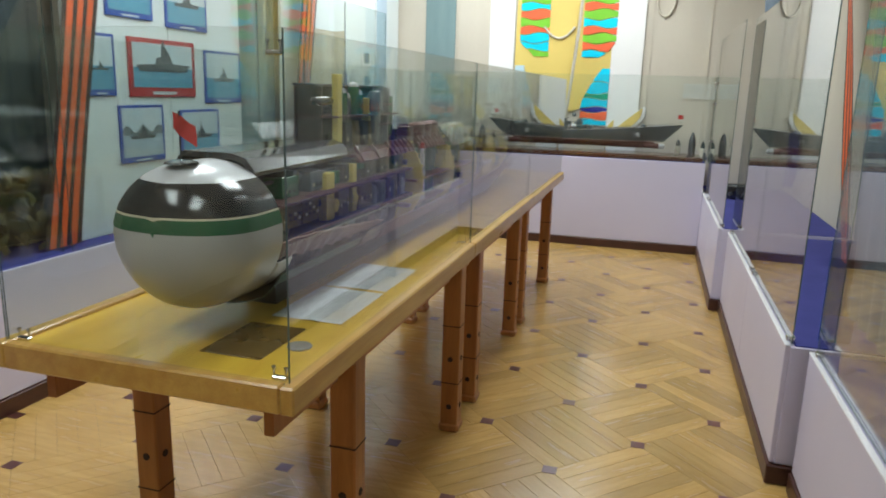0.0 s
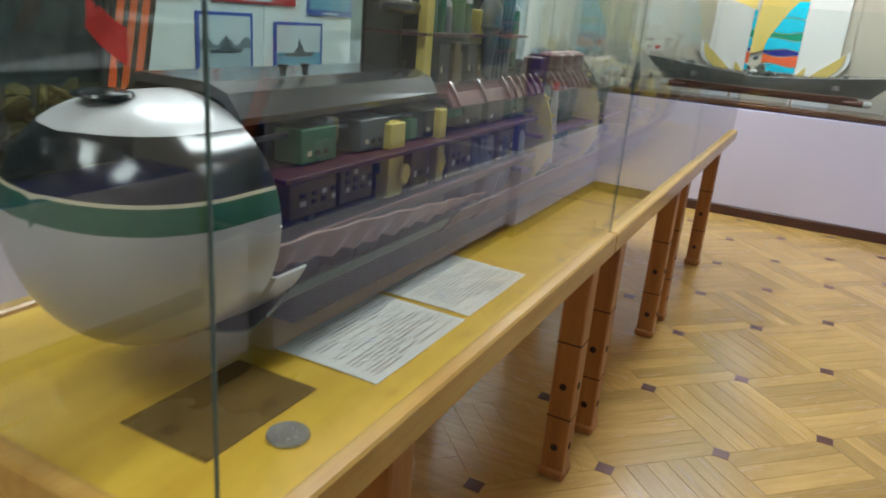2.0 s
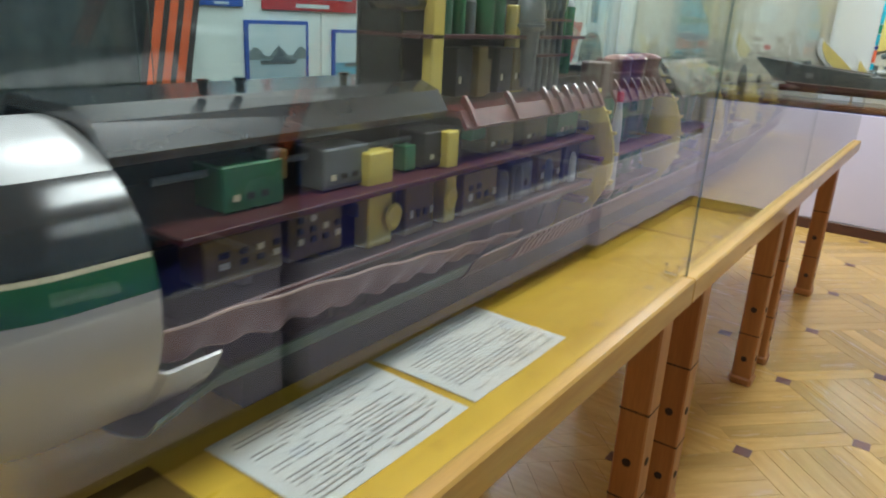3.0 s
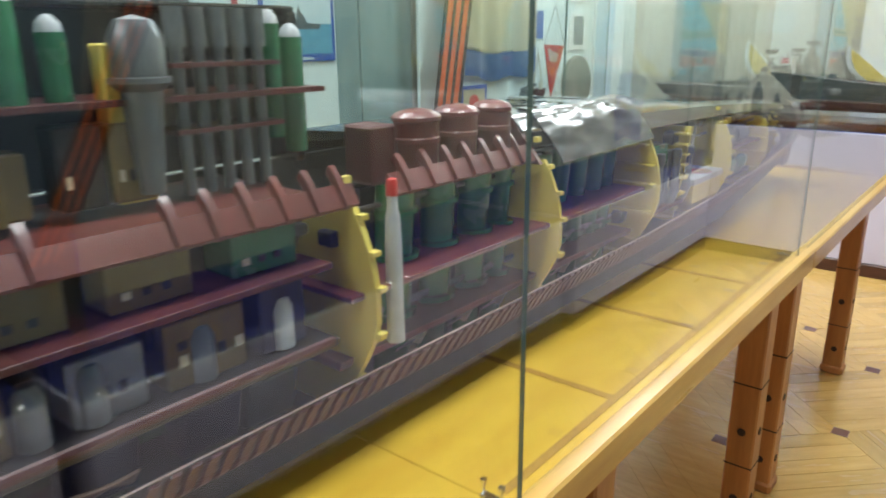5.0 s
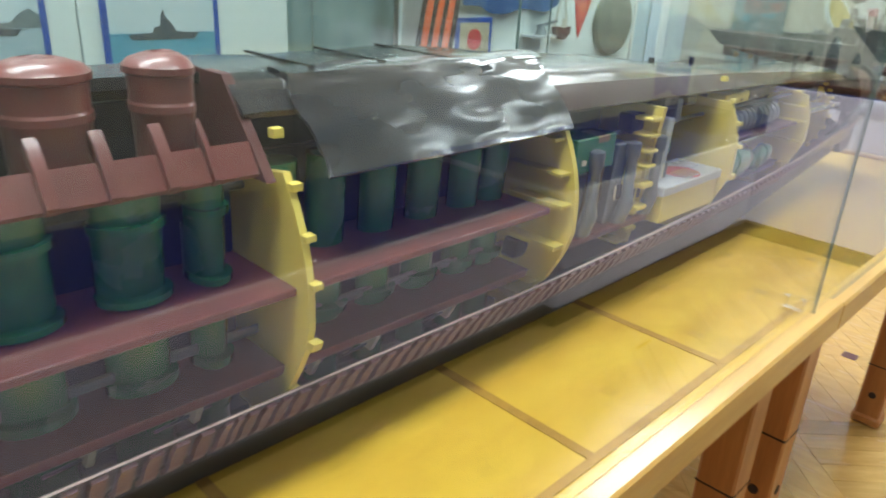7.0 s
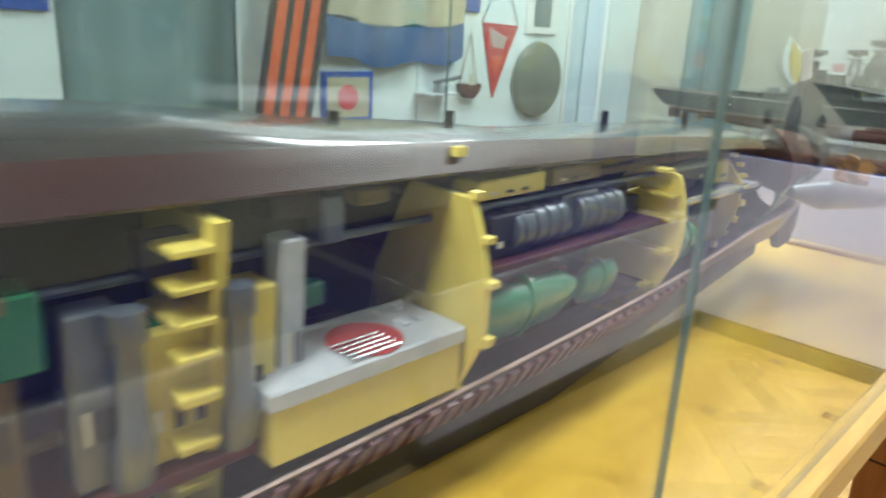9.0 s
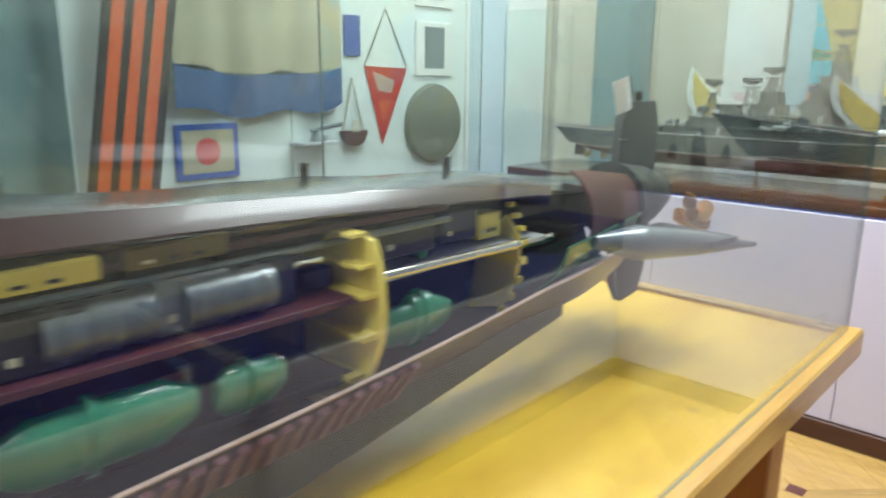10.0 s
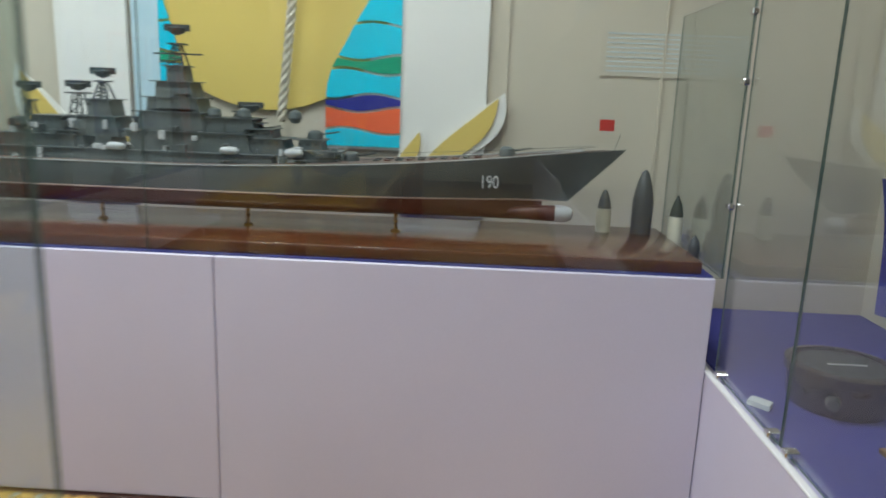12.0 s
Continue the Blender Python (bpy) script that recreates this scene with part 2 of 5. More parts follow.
M_SHIPPRINT = mat("printed_ship", (0.05, 0.075, 0.09), (0.09, 0.11, 0.125), scale=40, rough=0.3, bump=0)
M_FLAGCREAM = mat("cream_cloth", (0.46, 0.41, 0.29), (0.40, 0.355, 0.25), scale=5, rough=0.9, fine=300, bump=0.1, grain=0.07)
M_FLAGBLUE = mat("blue_cloth", (0.035, 0.10, 0.27), (0.028, 0.08, 0.22), scale=5, rough=0.9, fine=300, bump=0.1, grain=0.07)
M_OLIVE = mat("olive_hat", (0.15, 0.165, 0.13), (0.12, 0.135, 0.105), scale=9, rough=0.85, fine=200, bump=0.1)
M_MOSS = mat("dry_moss", (0.115, 0.095, 0.025), (0.065, 0.06, 0.02), scale=20, rough=0.95, fine=90, bump=0.3, grain=0.3)
M_ROPE = mat("rope", (0.66, 0.62, 0.52), (0.48, 0.44, 0.35), scale=60, rough=0.9, fine=200, bump=0.4)
M_CORD = mat("black_cord", (0.02, 0.02, 0.02), rough=0.5, bump=0)
M_SHELLWHITE = mat("cream_shell", (0.62, 0.60, 0.50), rough=0.35, bump=0.02)
M_SHELLGREY = mat("grey_shell", (0.07, 0.075, 0.08), rough=0.4, bump=0.05)
M_TUBEGLOW = glow_mat("lamp_diffuser", (1.0, 0.98, 0.95), 6.0)

# ---- mesh helpers ----
BASE = {}


def box(bm, x0, x1, y0, y1, z0, z1, bevel=0.0, seg=1):
    ret = bmesh.ops.create_cube(bm, size=1, matrix=Matrix.LocRotScale(((x0 + x1) / 2, (y0 + y1) / 2, (z0 + z1) / 2), None, (abs(x1 - x0), abs(y1 - y0), abs(z1 - z0))))
    if bevel:
        edges = list({e for v in ret["verts"] for e in v.link_edges})
        bmesh.ops.bevel(bm, geom=edges, offset=bevel, segments=seg, affect="EDGES", profile=0.5)
    return bm


def B(x0, x1, y0, y1, z0, z1, bevel=0.0, seg=1):
    return box(bmesh.new(), x0, x1, y0, y1, z0, z1, bevel, seg)


def cyl(bm, a, b, r0, r1=None, n=14):
    a, b = Vector(a), Vector(b)
    d = b - a
    m = Matrix.Translation((a + b) / 2) @ d.to_track_quat("Z", "Y").to_matrix().to_4x4()
    bmesh.ops.create_cone(bm, cap_ends=True, segments=n, radius1=r0, radius2=r0 if r1 is None else r1, depth=d.length, matrix=m)
    return bm


def C(a, b, r0, r1=None, n=14):
    return cyl(bmesh.new(), a, b, r0, r1, n)


def lathe(profile, n=20, at=(0, 0, 0), axis="z", sx=1.0):
    """A turned body: (radius, height) pairs round an axis through at."""
    bm = bmesh.new()
    rings = []
    for r, h in profile:
        ring = []
        for k in range(n):
            t = 2 * pi * k / n
            u, v = max(r, 1e-4) * math.cos(t), max(r, 1e-4) * math.sin(t)
            p = (u * sx, v, h) if axis == "z" else (u, h, v) if axis == "y" else (h, u, v)
            ring.append(bm.verts.new(Vector(at) + Vector(p)))
        rings.append(ring)
    for p, q in zip(rings, rings[1:]):
        for k in range(n):
            bm.faces.new((p[k], p[(k + 1) % n], q[(k + 1) % n], q[k]))
    bm.faces.new(rings[0])
    bm.faces.new(rings[-1])
    bmesh.ops.recalc_face_normals(bm, faces=bm.faces)
    return bm


def plate(points, axis, lo, hi):
    """A flat plate of the outline points (u, v), from lo to hi along the axis left out."""
    bm = bmesh.new()

    def place(u, v, w):
        return (w, u, v) if axis == "x" else (u, w, v) if axis == "y" else (u, v, w)
    front = [bm.verts.new(place(u, v, lo)) for u, v in points]
    back = [bm.verts.new(place(u, v, hi)) for u, v in points]
    bm.faces.new(front)
    bm.faces.new(back)
    for k in range(len(points)):
        j = (k + 1) % len(points)
        bm.faces.new((front[k], front[j], back[j], back[k]))
    bmesh.ops.recalc_face_normals(bm, faces=bm.faces)
    return bm


def sweep(path, r, n=6, closed=False):
    """A cord of radius r along a path of points."""
    bm = bmesh.new()
    pts = [Vector(p) for p in path]
    rings = []
    for i, p in enumerate(pts):
        d = (pts[min(i + 1, len(pts) - 1)] - pts[max(i - 1, 0)]).normalized()
        q = d.to_track_quat("Z", "Y")
        rings.append([bm.verts.new(p + q @ Vector((r * math.cos(2 * pi * k / n), r * math.sin(2 * pi * k / n), 0))) for k in range(n)])
    for a, b in zip(rings, rings[1:]):
        for k in range(n):
            bm.faces.new((a[k], a[(k + 1) % n], b[(k + 1) % n], b[k]))
    bmesh.ops.recalc_face_normals(bm, faces=bm.faces)
    return bm


def sheet(fn, nu, nv, thick=0.0):
    """A surface grid fn(u, v) with u, v from 0 to 1, thickened along its normals."""
    bm = bmesh.new()
    g = [[bm.verts.new(fn(i / nu, j / nv)) for j in range(nv + 1)] for i in range(nu + 1)]
    for i in range(nu):
        for j in range(nv):
            bm.faces.new((g[i][j], g[i + 1][j], g[i + 1][j + 1], g[i][j + 1]))
    bmesh.ops.recalc_face_normals(bm, faces=bm.faces)
    if thick:
        bmesh.ops.solidify(bm, geom=list(bm.faces), thickness=thick)
    return bm


def mesh_of(name, bm, material, origin, smooth=True, extra=None):
    bmesh.ops.translate(bm, verts=bm.verts, vec=-Vector(origin))
    me = bpy.data.meshes.new(name)
    for f in bm.faces:
        f.smooth = smooth
    bm.to_mesh(me)
    bm.free()
    me.materials.append(material)
    if extra:
        me.materials.append(extra)
    if smooth:
        me.set_sharp_from_angle(angle=radians(35))
    return me


def thing(name, at, label, category, group="", kind=""):
    ob = new(name)
    ob.empty_display_size = 0.05
    ob.location = at
    BASE[ob] = Vector(at)
    return tagged(ob, label, category, group, kind)


def solo(name, bm, material, at, label="", category="", group="", kind="", smooth=True):
    ob = new(name, mesh_of(name, bm, material, at, smooth))
    ob.location = at
    BASE[ob] = Vector(at)
    return tagged(ob, label, category, group, kind)


def part(name, bm, material, parent, label="", smooth=True, extra=None):
    ob = new(name, mesh_of(name, bm, material, BASE[parent], smooth, extra))
    ob.parent = parent
    BASE[ob] = BASE[parent]
    return tagged(ob, label)


def pane(parent, x0, x1, y0, y1, z0, z1, name="pane"):
    """A glass sheet with green cut edges."""
    bm = B(x0, x1, y0, y1, z0, z1)
    size = (x1 - x0, y1 - y0, z1 - z0)
    thin = size.index(min(size))
    for f in bm.faces:
        f.material_index = 0 if abs(f.normal[thin]) > 0.5 else 1
    ob = part(name, bm, M_GLASS, parent, "clear sheet of glass with green edges", False, M_EDGE)
    ob.visible_shadow = False
    return ob

pi = math.pi
# ---- the large structure ----


def wall(name, x0, x1, y0, y1, z0=0.0, z1=None):
    return solo(name, B(x0, x1, y0, y1, z0, ROOM_Z if z1 is None else z1), M_WALL, ((x0 + x1) / 2, (y0 + y1) / 2, z0), "plain beige papered wall of the hall", "wall", kind="structure", smooth=False)


wall("wall_north", ROOM_X0 - 0.2, ROOM_X1 + 0.2, ROOM_Y1, ROOM_Y1 + 0.2)
wall("wall_south", ROOM_X0 - 0.2, ROOM_X1 + 0.2, ROOM_Y0 - 0.2, ROOM_Y0)
wall("wall_west", ROOM_X0 - 0.2, ROOM_X0, ROOM_Y0, ROOM_Y1)
wall("wall_east", ROOM_X1, ROOM_X1 + 0.2, ROOM_Y0, ROOM_Y1)
solo("ceiling", B(ROOM_X0 - 0.2, ROOM_X1 + 0.2, ROOM_Y0 - 0.2, ROOM_Y1 + 0.2, ROOM_Z, ROOM_Z + 0.15), M_CEIL, (0, 1, ROOM_Z), "white painted ceiling", "ceiling", kind="structure", smooth=False)
lamp0 = thing("ceiling_lamp", (*LAMP_PLACES[0], ROOM_Z), "white ceiling lamp with a fluorescent tube tray", "ceiling lamp", "hall lamps")
lx, ly = LAMP_PLACES[0]
part("tray", B(lx - 0.3, lx + 0.3, ly - 0.62, ly + 0.62, ROOM_Z - 0.07, ROOM_Z, 0.008), M_WHITE_EDGE, lamp0)
for q in (-0.18, -0.06, 0.06, 0.18):
    part("tube", C((lx + q, ly - 0.58, ROOM_Z - 0.085), (lx + q, ly + 0.58, ROOM_Z - 0.085), 0.013), M_TUBEGLOW, lamp0, "glowing fluorescent tube")
for lx, ly in LAMP_PLACES[1:]:
    copy_thing(lamp0, pose(lx, ly, ROOM_Z))

# ---- plinths and their glass cases ----


def plinth(x0, x1, y0, y1, h, front, seams, label, cloth=True, sides=""):
    """A laminate plinth; front is the side that faces the hall: 'e', 'w' or 's'."""
    ob = thing("plinth", ((x0 + x1) / 2, (y0 + y1) / 2, 0), label, "plinth", "display plinths")
    part("carcass", B(x0 + 0.012, x1 - 0.012, y0 + 0.012, y1 - 0.012, 0.0, h - 0.006), M_LILAC, ob, smooth=False)
    lo, hi = (x0, x1) if front == "s" else (y0, y1)
    cuts = [lo] + list(seams) + [hi]
    for a, b in zip(cuts, cuts[1:]):
        a, b = a + 0.0015, b - 0.0015
        if front == "s":
            bm = B(a, b, y0 - 0.004, y0 + 0.012, 0.075, h, 0.002)
        elif front == "e":
            bm = B(x1 - 0.012, x1 + 0.004, a, b, 0.075, h, 0.002)
        else:
            bm = B(x0 - 0.004, x0 + 0.012, a, b, 0.075, h, 0.002)
        part("front_panel", bm, M_LILAC, ob, smooth=False)
    if front == "s":
        part("skirting", B(x0, x1, y0 - 0.014, y0 + 0.01, 0, 0.072, 0.004), M_SKIRT, ob, "dark brown wooden skirting")
    elif front == "e":
        part("skirting", B(x1 - 0.01, x1 + 0.014, y0, y1, 0, 0.072, 0.004), M_SKIRT, ob, "dark brown wooden skirting")
    else:
        part("skirting", B(x0 - 0.014, x0 + 0.01, y0 - 0.014, y1, 0, 0.072, 0.004), M_SKIRT, ob, "dark brown wooden skirting")
        part("end_skirting", B(x0 - 0.014, x1, y0 - 0.016, y0 + 0.006, 0, 0.07, 0.004), M_SKIRT, ob)
        part("edging", B(x0 - 0.006, x0 + 0.012, y0, y1, h, h + 0.006, 0.002), M_WHITE_EDGE, ob, "white edging strip")
        part("end_panel", B(x0 + 0.012, x1, y0 - 0.004, y0 + 0.011, 0.075, h, 0.002), M_LILAC, ob, smooth=False)
    if cloth:
        part("cloth", B(x0 + 0.03, x1 - 0.005, y0 + 0.01, y1 - 0.01, h - 0.005, h + 0.004), M_BLUECLOTH, ob, "dark blue felt lining")
    return ob


NORTH_Y, NORTH_H = 5.125, 0.772
plinth(-1.7, 1.03, NORTH_Y, ROOM_Y1 - 0.005, NORTH_H, "s", [-1.62, -0.94, -0.255], "long lilac laminate plinth under the warship model", True)
plinth(1.035, ROOM_X1 - 0.005, 3.475, ROOM_Y1 - 0.005, 0.52, "w", [4.3], "low lilac plinth lined with blue felt")
plinth(1.09, ROOM_X1 - 0.005, 1.375, 3.47, 0.50, "w", [2.4], "low lilac plinth lined with blue felt")
plinth(1.155, ROOM_X1 - 0.005, -1.6, 1.33, 0.50, "w", [0.2], "low lilac plinth lined with blue felt")
plinth(ROOM_X0 + 0.005, -1.75, -1.6, 1.29, 0.575, "e", [-0.4], "low white plinth under the green diorama")
plinth(ROOM_X0 + 0.005, -1.78, 1.3, 5.1, 0.565, "e", [2.6, 3.9], "low white plinth below the photograph panel")

def clip(x, y, z, parent):
    """A small chrome glass clamp with two thumb screws."""
    ob = part("clamp", B(x - 0.016, x + 0.016, y - 0.006, y + 0.006, z, z + 0.009, 0.002), M_CHROME, parent, "chrome glass clamp")
    for dx in (-0.013, 0.013):
        bm = C((x + dx, y, z + 0.006), (x + dx, y, z + 0.022), 0.0022, n=10)
        cyl(bm, (x + dx, y, z + 0.022), (x + dx, y, z + 0.027), 0.0045, n=10)
        part("screw", bm, M_CHROME, ob)


north_case = thing("glass_case", (-0.3, NORTH_Y + 0.01, NORTH_H), "tall clear glass front of the warship case", "glass case", "wall cases")
for a, b in ((-1.7, -0.43), (-0.428, 1.05)):
    pane(north_case, a, b, NORTH_Y + 0.004, NORTH_Y + 0.008, NORTH_H + 0.001, 1.47)
pane(north_case, 1.046, 1.050, NORTH_Y + 0.012, ROOM_Y1 - 0.01, NORTH_H + 0.001, 1.47, "end_pane")
for z in (0.95, 1.25, 1.41):
    part("clamp", B(1.036, 1.052, NORTH_Y - 0.006, NORTH_Y + 0.02, z, z + 0.016, 0.003), M_CHROME, north_case, "chrome glass clamp")
east_case = thing("glass_case", (1.1, 2.4, 0.506), "clear glass front of the low wall case", "glass case", "wall cases")
for x, y0, y1, h in ((1.052, 3.48, 4.716, 0.527), (1.052, 4.722, 5.115, 0.527), (1.105, 1.385, 2.4, 0.507), (1.105, 2.405, 3.46, 0.507), (1.17, -1.5, 0.1, 0.507), (1.17, 0.105, 1.32, 0.507)):
    pane(east_case, x, x + 0.004, y0, y1, h, 1.75)
    for yy in (y0 + 0.04, y1 - 0.04):
        part("clamp", B(x - 0.012, x + 0.018, yy - 0.012, yy + 0.012, h, h + 0.016, 0.003), M_CHROME, east_case, "chrome glass clamp")
west_case = thing("glass_case", (-1.77, 2, 0.58), "clear glass front of the photograph wall", "glass case", "wall cases")
for y0, y1, h in ((-1.5, -0.1, 0.579), (-0.095, 1.28, 0.579), (1.33, 2.9, 0.57), (2.905, 4.2, 0.57), (4.205, 5.08, 0.57)):
    pane(west_case, -1.79, -1.784, y0, y1, h, 1.95)

# ---- the table under the submarine ----
TABLE_Y = [0.0, 1.405, 2.744, 4.07]
TABLE_X = -0.72
TOP = 0.75


def table_leg(ob, x, y):
    leg = part("leg", B(x - 0.034, x + 0.034, y - 0.034, y + 0.034, 0.03, 0.69, 0.004), M_LEG, ob)
    part("foot", B(x - 0.04, x + 0.04, y - 0.04, y + 0.04, 0.0, 0.034, 0.008), M_LEG, leg, "worn rounded foot")
    for z in (0.20, 0.43):
        part("groove", B(x - 0.0348, x + 0.0348, y - 0.0348, y + 0.0348, z, z + 0.004), M_HOLE, leg)
    for z in (0.105, 0.30):
        part("hole", C((x - 0.036, y, z), (x + 0.036, y, z), 0.0105), M_HOLE, leg, "drilled bolt hole")
        part("hole", C((x, y - 0.036, z), (x, y + 0.036, z), 0.0105), M_HOLE, leg, "drilled bolt hole")


for k in range(3):
    y0, y1 = TABLE_Y[k] + (0.0015 if k else 0), TABLE_Y[k + 1]
    tb = thing("table", (TABLE_X / 2, (y0 + y1) / 2, 0), "varnished pine table with a yellow board top", "table", "tables in a row")
    drop = 0.004 if k == 2 else 0.0
    z = TOP - drop
    part("tabletop", B(TABLE_X + 0.03, -0.03, y0 + (0.03 if k == 0 else 0), y1 - (0.03 if k == 2 else 0), 0.70, z - 0.011), M_PLY, tb, "yellow plywood board", False)
    part("side_rail", B(-0.031, 0.0, y0, y1, 0.692, z, 0.004), M_PINE, tb)
    part("side_rail", B(TABLE_X, TABLE_X + 0.031, y0, y1, 0.692, z, 0.004), M_PINE, tb)
    if k == 0:
        part("end_rail", B(TABLE_X + 0.031, -0.031, y0, y0 + 0.031, 0.692, z, 0.004), M_PINE, tb)
    if k == 2:
        part("end_rail", B(TABLE_X + 0.031, -0.031, y1 - 0.031, y1, 0.692, z, 0.004), M_PINE, tb)
    part("apron", B(-0.10, -0.078, y0 + 0.06, y1 - 0.06, 0.61, 0.699), M_LEG, tb, "drilled wooden apron")
    part("apron", B(TABLE_X + 0.078, TABLE_X + 0.1, y0 + 0.06, y1 - 0.06, 0.61, 0.699), M_LEG, tb)
    for q in range(6):
        yy = y0 + 0.18 + q * (y1 - y0 - 0.36) / 5
        part("hole", C((-0.079, yy, 0.655), (-0.076, yy, 0.655), 0.012), M_HOLE, tb)
    legs_y = (0.40, 1.385) if k == 0 else (1.67, 2.56) if k == 1 else (2.79, 3.75)
    for ly in legs_y:
        for lx in (-0.068, TABLE_X + 0.068):
            table_leg(tb, lx, ly)
    # strips that part the fields of the board
    if k:
        for q in (0.24, 0.5, 0.74):
            yy = y0 + (y1 - y0) * q
            if k == 1:
                part("groove", B(-0.34, -0.05, yy - 0.007, yy + 0.007, z - 0.0112, z - 0.0098), M_PLYDARK, tb, "darker joint strip")
        if k == 1:
            part("groove", B(-0.062, -0.05, y0 + 0.02, y1 - 0.02, z - 0.0112, z - 0.0096), M_PLYDARK, tb, "darker joint strip")

sub_case = thing("glass_case", (-0.36, 2.0, TOP), "long clear glass case over the submarine model", "glass case")
GX0, GX1, GTOP = TABLE_X + 0.02, -0.02, 1.40
pane(sub_case, GX0, GX1, 0.020, 0.024, TOP - 0.002, GTOP, "end_pane")
pane(sub_case, GX0 + 0.008, GX1 - 0.008, 4.035, 4.039, TOP - 0.006, GTOP, "end_pane")
for y0, y1 in ((0.026, 1.408), (1.412, 2.652), (2.656, 4.034)):
    pane(sub_case, GX1 - 0.004, GX1, y0, y1, TOP - 0.002, GTOP)
    pane(sub_case, GX0, GX0 + 0.004, y0, y1, TOP - 0.002, GTOP)
for y in (0.04, 1.395, 2.64, 4.02):
    clip(GX1 - 0.03, y, TOP - 0.004, sub_case)
    clip(GX0 + 0.03, y, TOP - 0.004, sub_case)
clip(GX1 - 0.03, 0.045, GTOP - 0.045, sub_case)

for py0, py1 in ((0.40, 0.69), (0.705, 0.985)):
    sheet_ob = thing("paper_sheet", (-0.18, (py0 + py1) / 2, TOP - 0.011), "white printed sheet lying on the table board", "paper", "information sheets")
    part("page", sheet(lambda u, v: (-0.275 + 0.188 * u, py0 + (py1 - py0) * v, TOP - 0.0095 + 0.0015 * math.sin(3 * u + 2 * v)), 8, 8, 0.0006), M_PAPER, sheet_ob)
    rng = random.Random(int(py0 * 100))
    for row in range(19):
        x = -0.262 + row * 0.0088
        y = py0 + 0.022
        while y < py1 - 0.04:
            w = rng.uniform(0.02, 0.085)
            if rng.random() < 0.72:
                part("text_line", B(x, x + 0.0024, y, min(y + w, py1 - 0.02), TOP - 0.0072, TOP - 0.0068), M_INK, sheet_ob, smooth=False)
            y += w + 0.012
solo("floor_plate", B(-0.295, -0.148, 0.13, 0.34, TOP - 0.011, TOP - 0.0085, 0.001), M_BOARD, (-0.22, 0.235, TOP - 0.011), "dark olive glossy plate lying on the table", "plate")
medal = thing("medal", (-0.107, 0.228, TOP - 0.011), "grey embossed round medal lying on the board", "medal")
part("disc", lathe([(0.0, 0), (0.026, 0), (0.028, 0.003), (0.026, 0.006), (0.022, 0.005), (0.0, 0.005)], 28, (-0.107, 0.228, TOP - 0.011)), M_GREYDISC, medal)
for q in range(7):
    a = q * 0.9
    part("relief", C((-0.107 + 0.013 * math.cos(a), 0.228 + 0.013 * math.sin(a), TOP - 0.007), (-0.107 + 0.013 * math.cos(a), 0.228 + 0.013 * math.sin(a), TOP - 0.0045), 0.004, 0.002, 8), M_GREYDISC, medal)

# ---- the submarine model ----
SX, SZ, SR = -0.36, 0.982, 0.185
TIP = 0.085
NOSE, BOW_R = 0.305, 0.175
sub = thing("submarine_model", (SX, 2.0, TOP - 0.011), "cutaway model submarine with yellow bulkheads and green tubes", "submarine model")


def hull_r(y):
    """Hull radius along its length."""
    if y < TIP + 0.15:
        return BOW_R * max(0.0, 1 - max(0.0, (TIP + 0.15 - y) / 0.15) ** 2.2) ** 0.42
    if y <= NOSE:
        return BOW_R
    if y > 2.15:
        t = min((y - 2.15) / 1.63, 1)
        return SR * (1 - 0.30 * t - 0.42 * t ** 3)
    return SR


def shell(name, y0, y1, a0, a1, material, off=0.0, ny=14, na=14, thick=0.004, label="", parent=None, lift=0.0):
    """Strip of hull skin between two angles, in degrees from straight right (0) over the top (90)."""
    def fn(u, v):
        y = y0 + (y1 - y0) * u
        a = radians(a0 + (a1 - a0) * v)
        r = hull_r(y) + off
        return (SX + r * math.cos(a), y, SZ + lift + r * math.sin(a))
    return part(name, sheet(fn, ny, na, thick), material, parent or sub, label)


# bow, in its bands of colour
def band(name, z0, z1, material, label):
    def fn(u, v):
        y = TIP + (NOSE - TIP) * (u ** 2.2)
        r = hull_r(y)
        zl, zh = max(min(z0, SZ + r), SZ - r), max(min(z1, SZ + r), SZ - r)
        s0, s1 = math.asin(max(-1, min(1, (zl - SZ) / max(r, 1e-5)))), math.asin(max(-1, min(1, (zh - SZ) / max(r, 1e-5))))
        a = s0 + (s1 - s0) * v
        return a, r, y
    for side in (1, -1):
        def place(u, v):
            a, r, y = fn(u, v)
            return (SX + side * r * math.cos(a), y, SZ + r * math.sin(a) * (0.88 if a > 0 else 1.0))
        part(name, sheet(place, 34, 14), material, sub, label)
band("bow_underside", 0.0, 1.002, M_GREYHULL, "silver-grey lower bow")
band("bow_stripe", 1.002, 1.036, M_GREENBAND, "green waterline stripe")
band("bow_line", 1.036, 1.041, M_CREAM, "thin cream line")
band("bow_side", 1.041, 1.116, M_BLACK, "glossy black bow side")
# pale band along the shoulder, with black below and above it
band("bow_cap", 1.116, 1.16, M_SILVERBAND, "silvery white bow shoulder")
band("bow_top", 1.16, 2.0, M_BLACK, "glossy black bow deck")
part("bow_bulkhead", C((SX, NOSE - 0.006, SZ - 0.013), (SX, NOSE - 0.002, SZ - 0.013), 0.155, n=40), M_MAROON, sub)
part("bow_hatch", lathe([(0.036, 0), (0.034, 0.004), (0.024, 0.007), (0, 0.008)], 22, (SX, 0.19, 1.134)), M_BLACK, sub, "black bow hatch")
flag = part("flagpole", C((SX, 0.19, 1.145), (SX, 0.19, 1.245), 0.002, n=8), M_CORD, sub)
